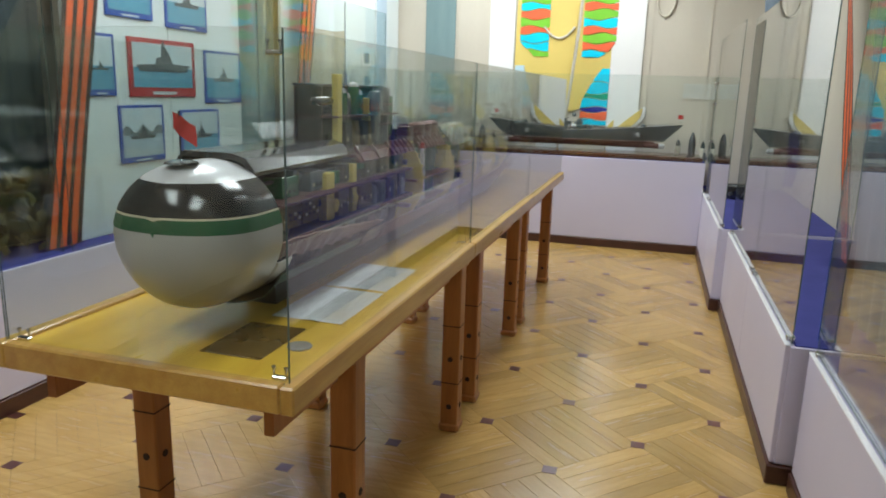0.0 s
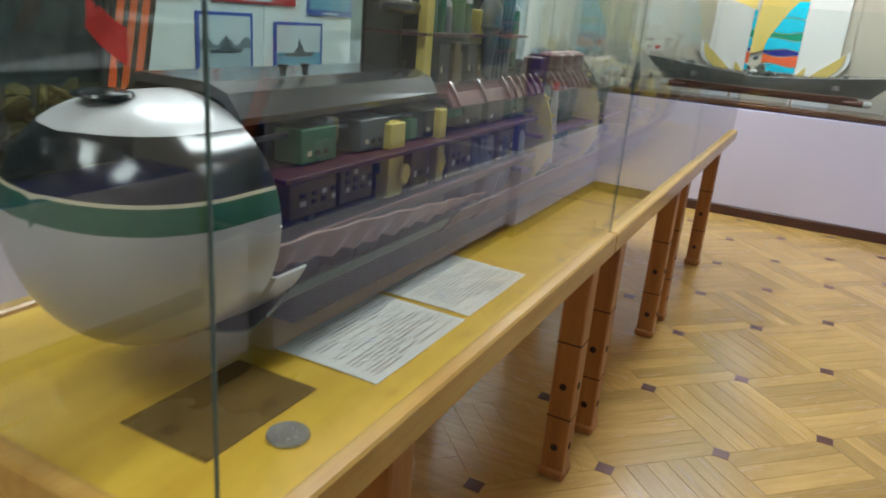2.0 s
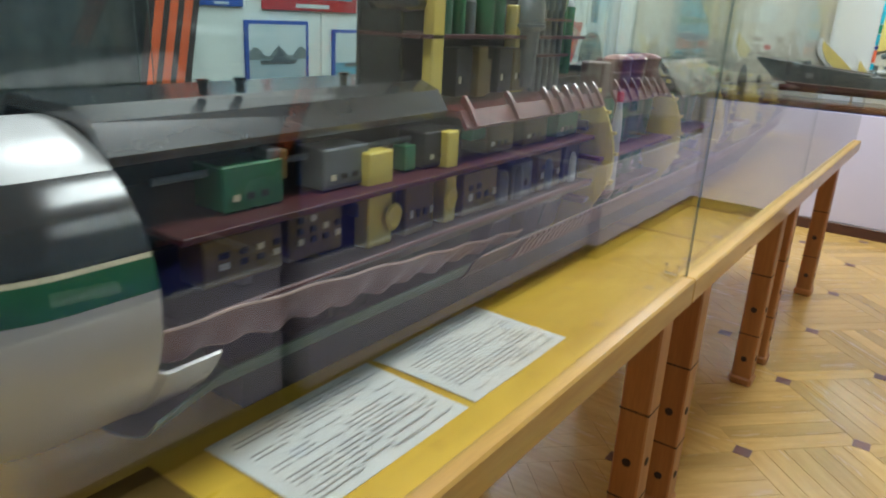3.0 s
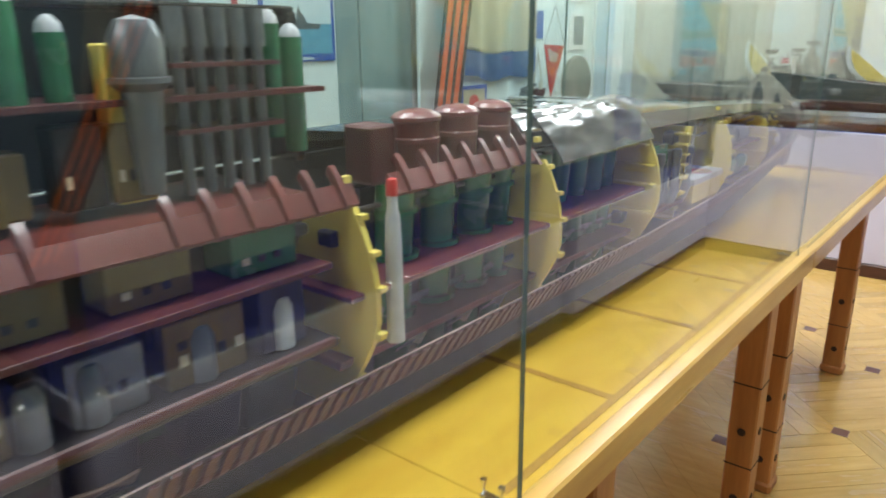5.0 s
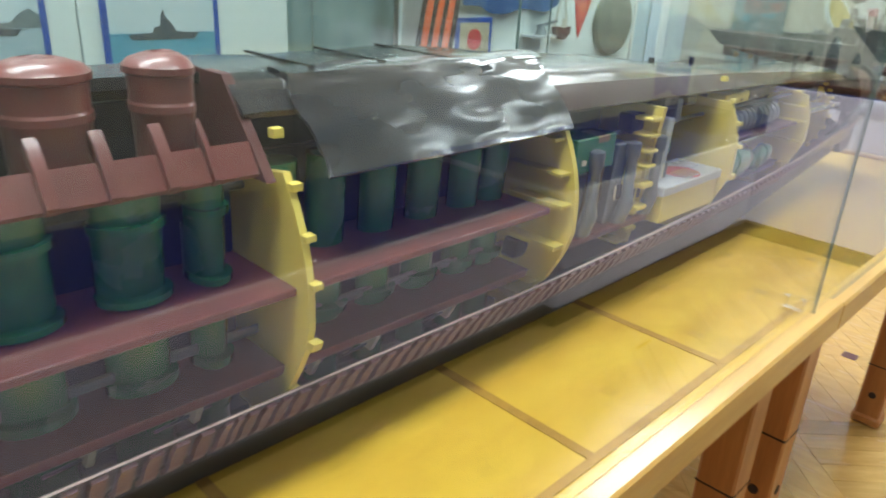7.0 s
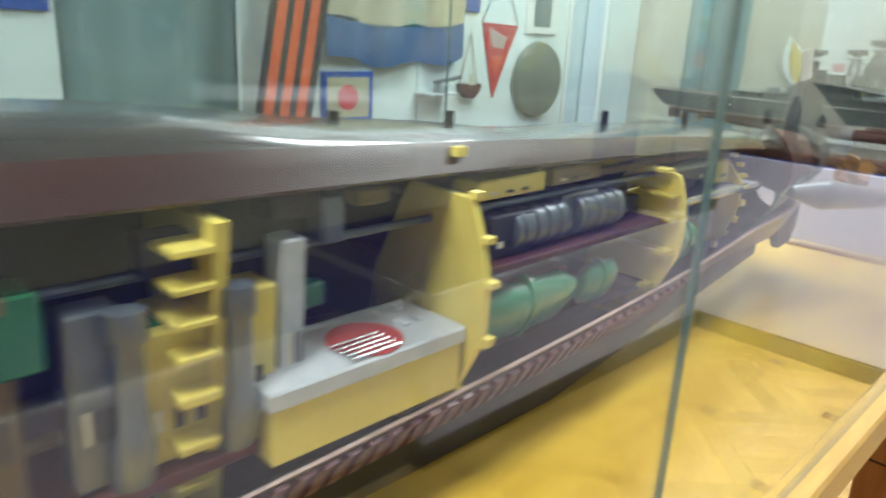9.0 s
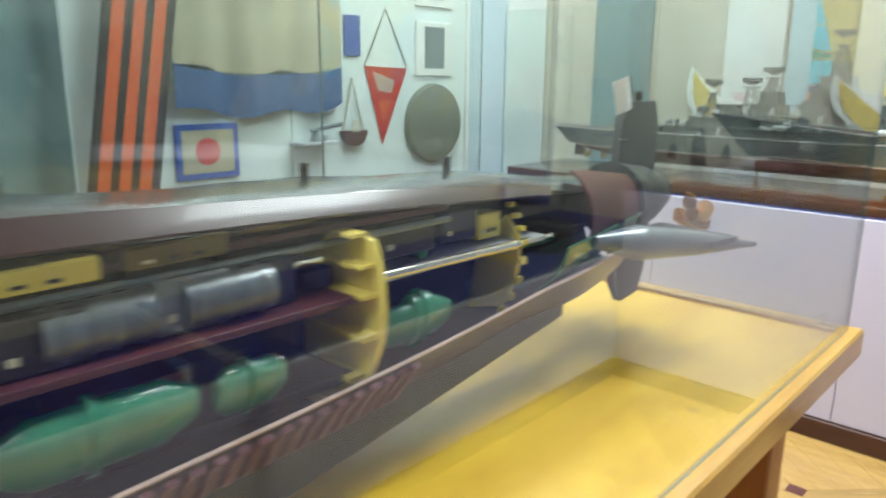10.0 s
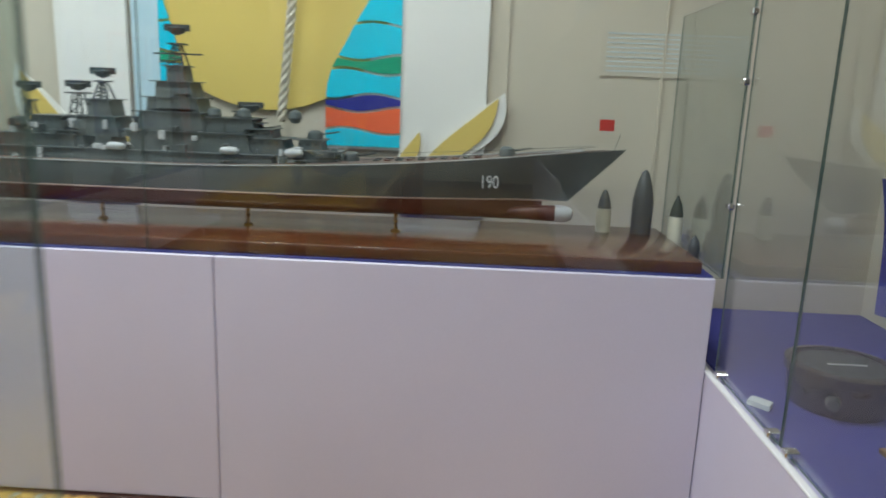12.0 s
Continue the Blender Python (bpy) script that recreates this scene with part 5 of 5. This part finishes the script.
for x in (-0.96, -0.05, 0.055, -0.22, 0.50):
    z = dz(x) if x > 0.04 or x < -0.9 else (1.06 if x == -0.05 else 1.07)
    g = part("gun_turret", lathe([(0.022, 0), (0.024, 0.006), (0.02, 0.022), (0.012, 0.028), (0, 0.029)], 14, (x, SY, z)), M_SHIPGREY, ship, "small grey gun turret")
    part("barrel", C((x + 0.015, SY - 0.004, z + 0.016), (x + 0.07, SY - 0.004, z + 0.026), 0.0022, n=6), M_SHIPDARK, g)
    part("barrel", C((x + 0.015, SY + 0.004, z + 0.016), (x + 0.07, SY + 0.004, z + 0.026), 0.0022, n=6), M_SHIPDARK, g)
for k in range(10):
    x = 0.13 + 0.032 * k
    part("launcher_lid", C((x, SY - 0.028, dz(x) + 0.001), (x, SY - 0.028, dz(x) + 0.006), 0.011, n=12), M_KEEL if k % 2 else M_SHIPDARK, ship, "round launcher lid")
    part("launcher_lid", C((x, SY + 0.028, dz(x) + 0.001), (x, SY + 0.028, dz(x) + 0.006), 0.011, n=12), M_SHIPDARK, ship)
for k in range(190):
    x = rs.uniform(-1.05, 0.02)
    half = rs.uniform(0.03, 0.085)
    z0 = 0.985 + rs.choice((0, 0, 0.03, 0.03, 0.065, 0.085))
    if z0 > 1.02 and not -0.95 < x < -0.2:
        z0 = 1.015
    w, h = rs.uniform(0.006, 0.022), rs.uniform(0.008, 0.03)
    part("deck_fitting", B(x, x + w, SY - half, SY - half + w, z0, z0 + h, 0.0015), rs.choice((M_SHIPGREY, M_SHIPGREY, M_SHIPDARK, M_PALEGREY)), ship, smooth=False)
for x in (-0.30, -0.62, -0.12):
    l = part("lifeboat", lathe([(0, 0), (0.009, 0.008), (0.011, 0.03), (0.009, 0.05), (0, 0.058)], 12, (x, SY - 0.088, 1.028), "x"), M_PALEGREY, ship, "pale grey lifeboat")
for s in (1, -1):
    for k in range(34):
        t = 0.03 + k * 0.028
        half, _, deck = ship_sec(t)
        if t < 0.97:
            part("rail_post", C((ship_x(t, 1.05), SY + s * half * 0.97, deck), (ship_x(t, 1.05), SY + s * half * 0.97, deck + 0.013), 0.0008, n=5), M_SHIPGREY, ship)
    part("rail", sweep([(ship_x(0.03 + 0.94 * k / 40, 1.05), SY + s * ship_sec(0.03 + 0.94 * k / 40)[0] * 0.97, ship_sec(0.03 + 0.94 * k / 40)[2] + 0.013) for k in range(41)], 0.0007, 4), M_SHIPGREY, ship)
part("jack_staff", C((0.80, SY, 1.06), (0.815, SY, 1.11), 0.001, n=5), M_SHIPGREY, ship)

# artillery shells beside the ship
for x, y, r, h, m, tipm, lab in ((0.81, 5.52, 0.022, 0.13, M_SHELLWHITE, M_SHELLGREY, "cream and grey artillery shell"), (0.925, 5.52, 0.031, 0.195, M_SHELLGREY, M_SHELLGREY, "tall dark grey artillery shell")):
    sh = thing("artillery_shell", (x, y, BT), lab, "shell", "artillery shells")
    part("body", lathe([(0, 0), (r, 0), (r * 1.0, h * 0.5), (r * 0.96, h * 0.56)], 20, (x, y, BT)), m, sh)
    part("tip", lathe([(r * 0.95, h * 0.56), (r * 0.75, h * 0.75), (r * 0.35, h * 0.95), (0, h)], 20, (x, y, BT)), tipm, sh)
for x, y, r, h, m, tipm, lab in ((1.012, 5.46, 0.021, 0.165, M_SHELLWHITE, M_DARKGREEN, "white shell with a dark green tip"), (1.022, 5.3, 0.016, 0.075, M_SHELLGREY, M_SHELLGREY, "short dark artillery shell")):
    zb = NORTH_H + 0.004
    sh = thing("artillery_shell", (x, y, zb), lab, "shell", "artillery shells")
    part("body", lathe([(0, 0), (r, 0), (r, h * 0.55), (r * 0.95, h * 0.6)], 20, (x, y, zb)), m, sh)
    part("tip", lathe([(r * 0.93, h * 0.6), (r * 0.7, h * 0.8), (0, h)], 20, (x, y, zb)), tipm, sh)

# ---- low right-hand cases ----
zc = 0.525
drum = thing("ship_compass", (1.285, 4.96, zc), "black round ship's instrument with a glass face", "compass")
part("drum", lathe([(0, 0), (0.105, 0), (0.115, 0.02), (0.115, 0.075), (0.125, 0.08), (0.125, 0.10), (0.108, 0.104), (0.105, 0.094), (0, 0.093)], 40, (1.285, 4.96, zc)), M_BLACK, drum)
part("dial", lathe([(0.1, 0), (0.1, 0.002), (0, 0.002)], 36, (1.285, 4.96, zc + 0.094)), M_SHIPDARK, drum, "dark grey dial")
part("needle", B(1.25, 1.34, 4.957, 4.963, zc + 0.0965, zc + 0.098), M_PALEGREY, drum, smooth=False)
part("knob", C((1.221, 4.86, zc + 0.045), (1.21, 4.835, zc + 0.045), 0.016, 0.013), M_SHIPDARK, drum)
solo("label_card", plate([(1.085, 4.955), (1.12, 4.92), (1.10, 4.89), (1.065, 4.93)], "z", zc, zc + 0.012), M_PAPER, (1.09, 4.93, zc), "small folded white label card", "card", smooth=False)
solo("brass_plate", B(1.25, 1.40, 4.66, 4.72, zc, zc + 0.012, 0.002), M_BRONZE, (1.32, 4.69, zc), "brass plate lying on blue felt", "plate")
solo("navy_jacket", sheet(lambda u, v: (1.715 + 0.02 * math.sin(7 * u + 3 * v), 5.22 + 0.48 * u * (0.75 + 0.25 * (1 - v)), 1.02 - 0.42 * v + 0.03 * math.sin(5 * u)), 16, 16, 0.006), M_BLUECLOTH, (1.715, 5.2, 0.72), "navy blue cloth jacket hanging in the case", "jacket")
solo("label_card", plate([(1.30, 0.72), (1.37, 0.75), (1.34, 0.92), (1.27, 0.89)], "z", 0.506, 0.514), M_PAPER, (1.32, 0.8, 0.506), "small white label card on blue felt", "card", smooth=False)
solo("label_card", plate([(1.25, 0.42), (1.31, 0.45), (1.30, 0.55), (1.24, 0.53)], "z", 0.506, 0.514), M_PAPER, (1.28, 0.5, 0.506), "small white label card on blue felt", "card", smooth=False)
poster = thing("poster_stand", (1.22, 1.42, 0.505), "blue poster strip with a pale ship picture", "poster")
part("board", B(1.20, 1.30, 1.46, 1.465, 0.505, 0.86), M_BLUEFRAME, poster, smooth=False)
part("picture", B(1.205, 1.295, 1.4585, 1.4595, 0.6, 0.85), M_SHIPPRINT, poster, smooth=False)


def curtain(name, x, y_top0, y_top1, y_bot0, y_bot1, z0, z1, folds, material, label):
    def fn(u, v):
        z = z1 + (z0 - z1) * v
        k = v ** 0.8
        a, b = y_top0 + (y_bot0 - y_top0) * k, y_top1 + (y_bot1 - y_top1) * k
        return (x + 0.018 * math.sin(2 * pi * folds * u) * (0.6 + 0.4 * (1 - v)), a + (b - a) * u, z)
    return solo(name, sheet(fn, folds * 8, 16, 0.002), material, (x, (y_top0 + y_top1) / 2, z0), label, "curtain", "hall curtains")


def ribbon(a, b, width, label):
    """A striped ribbon between two points, five stripes wide, its width along y."""
    a, b = Vector(a), Vector(b)
    ob = thing("striped_ribbon", tuple(b), label, "ribbon", "striped ribbons")
    n = 7
    edges = [0, 0.13, 0.30, 0.42, 0.58, 0.70, 0.87, 1.0]
    for i in range(n):
        m = M_RIBBLACK if i % 2 == 0 else M_ORANGE
        def fn(u, v):
            w = edges[i] + (edges[i + 1] - edges[i]) * u - 0.5
            p = a.lerp(b, v)
            return (p.x + 0.006 * math.sin(5 * v + 2 * w), p.y + w * width, p.z)
        part("stripe", sheet(fn, 1, 14, 0.001), m, ob, "black stripe" if i % 2 == 0 else "orange stripe")
    return ob


curtain("curtain", 1.20, 4.66, 1.75, 3.45, 3.15, 1.0, 2.75, 9, M_CURTAIN, "blue-grey curtain gathered to a point")
curtain("curtain", 1.27, 1.95, 0.3, 1.45, 0.6, 0.62, 2.75, 8, M_CURTAIN, "blue-grey curtain hanging in the case")
curtain("curtain", 1.50, -1.55, 1.30, -1.55, 1.30, 0.52, 2.75, 14, M_CURTAIN, "blue-grey curtain along the back of the case")
ribbon((1.23, 1.98, 1.86), (1.23, 1.40, 0.80), 0.085, "black and orange striped ribbon hung aslant")
curtain("curtain", -2.0, -1.5, 0.9, -1.5, 0.9, 0.6, 2.7, 12, M_DARKGREEN, "dark green curtain behind the diorama")
curtain("curtain", -2.0, 0.9, 1.5, 0.9, 1.45, 0.6, 2.7, 5, M_DARKGREEN, "dark green curtain beside the photographs")
curtain("curtain", -1.97, 2.87, 3.42, 2.87, 3.42, 0.58, 2.7, 3, M_TEAL, "grey-teal curtain between the wall panels")
ribbon((-1.83, 1.62, 2.1), (-1.83, 1.33, 0.585), 0.20, "black and orange striped ribbon hung aslant")
ribbon((-1.83, 3.72, 2.1), (-1.83, 3.46, 0.60), 0.22, "black and orange striped ribbon hung aslant")

# ---- the photograph wall ----
PX = -1.90
for name, y0, y1, m in (("photo_panel", 1.50, 2.20, M_PANEL), ("photo_panel", 2.204, 2.88, M_PANEL), ("photo_panel", 3.40, 4.15, M_PANEL), ("photo_panel", 4.154, 5.10, M_PANEL), ("photo_panel", 5.104, 5.4, M_BLUEPANEL), ("photo_panel", 5.404, 5.72, M_PANEL)):
    solo(name, B(PX - 0.02, PX, y0, y1, 0.57, 2.7, 0.003), m, (PX, (y0 + y1) / 2, 0.57), "pale grey exhibition panel", "panel", "wall panels", smooth=False)


def photo(y0, y1, z0, z1, border, kind, hills=False):
    ob = thing("photograph", (PX, (y0 + y1) / 2, z0), "%s-framed photograph of a grey ship at sea" % ("red" if border is M_REDFRAME else "blue"), "photograph", "ship photographs")
    part("frame", B(PX + 0.0005, PX + 0.010, y0, y1, z0, z1, 0.002), border, ob, smooth=False)
    b = 0.018 if border is M_BLUEFRAME else 0.03
    ya, yb, za, zb = y0 + b, y1 - b, z0 + b * 1.6, z1 - b * 0.8
    zs = za + (zb - za) * 0.45
    part("sky", B(PX + 0.010, PX + 0.0112, ya, yb, zs, zb), M_SKYPRINT, ob, smooth=False)
    part("sea", B(PX + 0.010, PX + 0.0112, ya, yb, za, zs), M_SEAPRINT if not hills else M_PALESEA, ob, smooth=False)
    if hills:
        n = 12
        part("hills", plate([(ya, zs)] + [(ya + (yb - ya) * k / n, zs + 0.03 + 0.02 * math.sin(k * 1.3)) for k in range(n + 1)] + [(yb, zs)], "x", PX + 0.0112, PX + 0.0118), M_HILL, ob, smooth=False)
    w = yb - ya
    yc = (ya + yb) / 2
    prof = [(-0.32, 0.0), (-0.36, 0.07), (-0.12, 0.09), (-0.10, 0.16), (-0.04, 0.17), (-0.03, 0.30), (0.0, 0.38), (0.02, 0.28), (0.08, 0.2), (0.12, 0.1), (0.3, 0.085), (0.36, 0.09), (0.3, 0.0)]
    k = 1.25 if kind == "big" else 0.95
    part("ship_picture", plate([(yc + py * w * k, zs - 0.02 + pz * w * k * 0.75) for py, pz in prof], "x", PX + 0.0118, PX + 0.0126), M_SHIPPRINT, ob, smooth=False)
    part("caption", B(PX + 0.0102, PX + 0.0108, yc - w * 0.2, yc + w * 0.2, z0 + b * 0.4, z0 + b * 0.9), M_SKYPRINT, ob, smooth=False)


photo(1.79, 2.12, 0.90, 1.185, M_BLUEFRAME, "mid", True)
photo(2.26, 2.62, 0.885, 1.155, M_BLUEFRAME, "mid")
photo(1.88, 2.41, 1.225, 1.515, M_REDFRAME, "big")
photo(2.50, 2.865, 1.19, 1.485, M_BLUEFRAME, "mid")
photo(1.59, 1.79, 1.23, 1.515, M_BLUEFRAME, "mid")
photo(1.75, 2.08, 1.60, 1.88, M_BLUEFRAME, "mid")
photo(2.18, 2.54, 1.58, 1.86, M_BLUEFRAME, "mid")

naval = thing("naval_flag", (PX, 4.05, 1.05), "draped cream flag with a blue lower band", "flag")
def drape(z_hi, z_lo, bow):
    return lambda u, v: (PX + 0.03 + 0.014 * math.sin(16 * u) + 0.008 * math.sin(31 * u + 2), 3.70 + 0.66 * u, z_hi + (z_lo - z_hi) * v - bow * math.sin(pi * u) ** 0.6 + 0.012 * math.sin(13 * u) * v)
part("cloth", sheet(drape(1.75, 1.23, 0.03), 40, 10, 0.002), M_FLAGCREAM, naval, "cream cloth")
part("blue_band", sheet(drape(1.229, 1.095, 0.03), 40, 6, 0.002), M_FLAGBLUE, naval, "blue band")
sf = thing("small_frame", (PX, 3.85, 0.9), "small blue-framed picture of a red emblem", "picture")
part("frame", B(PX, PX + 0.012, 3.70, 3.925, 0.86, 1.04, 0.002), M_BLUEFRAME, sf, smooth=False)
part("mount", B(PX + 0.012, PX + 0.0132, 3.72, 3.905, 0.88, 1.02), M_FLAGCREAM, sf, smooth=False)
part("emblem", plate(arc(3.81, 0.95, 0.045, 0, 350, 14), "x", PX + 0.0132, PX + 0.014), M_RED, sf, "red emblem", False)
pn = thing("pennant", (PX, 4.58, 0.93), "red triangular pennant with a cream picture", "pennant")
part("cloth", plate([(4.50, 1.235), (4.73, 1.228), (4.59, 0.925)], "x", PX + 0.002, PX + 0.006), M_RED, pn, "red cloth", False)
part("crest", plate([(4.54, 1.215), (4.66, 1.18), (4.64, 1.13), (4.57, 1.14)], "x", PX + 0.006, PX + 0.0068), M_PINK, pn, "pale printed crest", False)
part("crest", plate([(4.565, 1.10), (4.63, 1.10), (4.60, 1.02)], "x", PX + 0.006, PX + 0.0068), M_ORANGE, pn, smooth=False)
part("cord", sweep([(PX + 0.003, 4.50 + 0.23 * k / 10, 1.235 + 0.22 * (1 - abs(k / 5 - 1))) for k in range(11)], 0.002, 5), M_CORD, pn)
hat = solo("sailor_hat", lathe([(0, 0), (0.165, 0), (0.17, 0.01), (0.16, 0.03), (0.12, 0.04), (0, 0.042)], 32, (PX + 0.002, 4.88, 1.0), "x"), M_OLIVE, (PX, 4.88, 0.9), "olive oval disc hung on the panel", "wall disc")
cup = thing("souvenir_bowl", (PX, 4.44, 0.98), "small red and white bowl hung by a cord", "bowl")
part("bowl", plate(arc(4.43, 0.99, 0.06, 180, 360, 14), "x", PX + 0.002, PX + 0.03), M_MAROON, cup)
part("badge", B(PX + 0.03, PX + 0.032, 4.41, 4.45, 0.985, 1.03), M_SHELLWHITE, cup, smooth=False)
part("cord", sweep([(PX + 0.01, 4.38 + 0.10 * k / 10, 0.99 + 0.20 * (1 - abs(k / 5 - 1))) for k in range(11)], 0.003, 5), M_FLAGCREAM, cup)
mg = thing("model_gun", (PX + 0.05, 4.2, 0.9), "small grey model gun on a wall bracket", "model gun")
part("base", B(PX, PX + 0.09, 4.14, 4.30, 0.95, 0.962, 0.002), M_PALEGREY, mg)
part("mount", lathe([(0.03, 0), (0.025, 0.02), (0.012, 0.04), (0, 0.042)], 14, (PX + 0.05, 4.23, 0.962)), M_STEEL, mg)
part("barrel", C((PX + 0.05, 4.2, 1.0), (PX + 0.05, 4.34, 1.02), 0.008), M_STEEL, mg)
for y0, y1, z0, z1 in ((4.78, 5.0, 1.20, 1.42), (4.78, 5.0, 1.48, 1.62)):
    pf = thing("panel_picture", (PX, (y0 + y1) / 2, z0), "white-framed small picture of two dark figures of metal", "picture", "small pictures")
    part("frame", B(PX, PX + 0.01, y0, y1, z0, z1, 0.002), M_WHITE, pf, smooth=False)
    part("print", B(PX + 0.01, PX + 0.0112, y0 + 0.05, y1 - 0.05, z0 + 0.03, z1 - 0.02), M_HILL, pf, smooth=False)
pf = thing("panel_picture", (PX, 4.42, 1.28), "small blue picture on the panel", "picture", "small pictures")
part("frame", B(PX, PX + 0.008, 4.40, 4.48, 1.27, 1.42, 0.002), M_BLUEFRAME, pf, smooth=False)
solo("panel_strip", B(PX, PX + 0.012, 5.10, 5.115, 0.6, 2.7), M_WHITE, (PX, 5.1, 0.6), "white joint strip between the panels", "trim", kind="structure", smooth=False)

# moss diorama and small exhibits on the left plinths
rm = random.Random(8)
bm = bmesh.new()
for k in range(520):
    y = rm.uniform(-0.6, 1.24)
    x = rm.uniform(-2.05, -1.83)
    z = 0.60 + rm.random() ** 1.5 * 0.30
    s = rm.uniform(0.015, 0.045)
    bmesh.ops.create_icosphere(bm, subdivisions=1, radius=s, matrix=Matrix.LocRotScale((x, y, z), Euler((rm.uniform(0, 3), rm.uniform(0, 3), 0)), (1, 1.6, rm.uniform(0.25, 0.7))))
for k in range(260):
    y, x = rm.uniform(-0.6, 1.24), rm.uniform(-2.0, -1.82)
    z = rm.uniform(0.6, 0.78)
    cyl(bm, (x, y, z), (x + rm.uniform(-0.05, 0.05), y + rm.uniform(-0.1, 0.1), z + rm.uniform(0.05, 0.16)), 0.003, 0.001, 4)
solo("moss_diorama", bm, M_MOSS, (-1.93, 0.3, 0.579), "heap of dry olive moss and twigs", "diorama", kind="stuff")
for y, l in ((1.75, 0.28), (2.35, 0.22)):
    mb = thing("boat_model", (-1.85, y, 0.57), "small dark grey boat model on the plinth", "ship model", "small boat models")
    part("hull", plate([(y, 0.60), (y + l * 0.9, 0.60), (y + l, 0.635), (y - 0.01, 0.63)], "x", -1.88, -1.83), M_SHIPGREY, mb, smooth=False)
    part("foot", B(-1.87, -1.84, y + 0.05, y + l - 0.05, 0.5695, 0.60), M_SKIRT, mb, smooth=False)
    part("cabin", B(-1.87, -1.84, y + l * 0.3, y + l * 0.6, 0.63, 0.67, 0.003), M_SHIPGREY, mb)
    part("mast", C((-1.855, y + l * 0.45, 0.67), (-1.855, y + l * 0.45, 0.74), 0.002, n=6), M_SHIPDARK, mb)

# ---- parquet ----
floor = thing("floor", (0, 1, -0.02), "oak parquet with small dark key squares", "floor", kind="structure")
part("underlay", B(ROOM_X0, ROOM_X1, ROOM_Y0, ROOM_Y1, -0.06, -0.0035), M_UNDER, floor, smooth=False)
CELL = 0.295 * 2 ** 0.5
NP = 6
PW = CELL / NP
KX, KY = 0.057, 1.492


def slab(w, l, h, name, m):
    bm = B(-l / 2, l / 2, -w / 2, w / 2, -h, 0)
    top = [e for e in bm.edges if all(v.co.z > -0.001 for v in e.verts)]
    bmesh.ops.bevel(bm, geom=top, offset=0.0006, segments=1, affect="EDGES")
    return mesh_of(name, bm, m, (0, 0, 0), False)


plank_mesh = slab(PW - 0.0008, CELL - 0.0008, 0.012, "parquet_plank", M_OAK)
key_mesh = slab(0.05, 0.05, 0.01, "parquet_key", M_KEY)
rest = []
s2 = 2 ** -0.5
for i in range(-16, 17):
    for j in range(-16, 17):
        cx = KX + ((i + 0.5) - (j + 0.5)) * CELL * s2
        cy = KY + ((i + 0.5) + (j + 0.5)) * CELL * s2
        if not (ROOM_X0 + 0.2 < cx < 1.5 and -2.4 < cy < 5.45):
            continue
        turn = 45 if (i + j) % 2 == 0 else 135
        for k in range(NP):
            o = (k - (NP - 1) / 2) * PW
            a = radians(turn)
            px, py = cx - math.sin(a) * o, cy + math.cos(a) * o
            if -0.15 < cx < 1.15 and 0.75 < cy < 5.2:
                ob = new("parquet_plank", plank_mesh)
                ob.parent = floor
                ob.matrix_basis = pose(px, py - 1, 0.02, 0, 0, turn)
            else:
                rest.append((px, py, turn))
        kx, ky = KX + (i - j) * CELL * s2, KY + (i + j) * CELL * s2
        ob = new("key_square", key_mesh)
        ob.parent = floor
        ob.matrix_basis = pose(kx, ky - 1, 0.0212, 0, 0, 0)
verts, faces = [], []
hl, hw = CELL / 2 - 0.0004, PW / 2 - 0.0004
for px, py, turn in rest:
    c, s = math.cos(radians(turn)), math.sin(radians(turn))
    n = len(verts)
    for z in (0.008, 0.02):
        for u, v in ((-hl, -hw), (hl, -hw), (hl, hw), (-hl, hw)):
            verts.append((px + u * c - v * s, py - 1 + u * s + v * c, z))
    faces += [(n + 4, n + 5, n + 6, n + 7), (n, n + 1, n + 5, n + 4), (n + 1, n + 2, n + 6, n + 5), (n + 2, n + 3, n + 7, n + 6), (n + 3, n, n + 4, n + 7)]
me = bpy.data.meshes.new("outer_planks")
me.from_pydata(verts, [], faces)
me.materials.append(M_OAK)
ob = new("outer_planks", me)
ob.parent = floor
tagged(ob, kind="stuff")
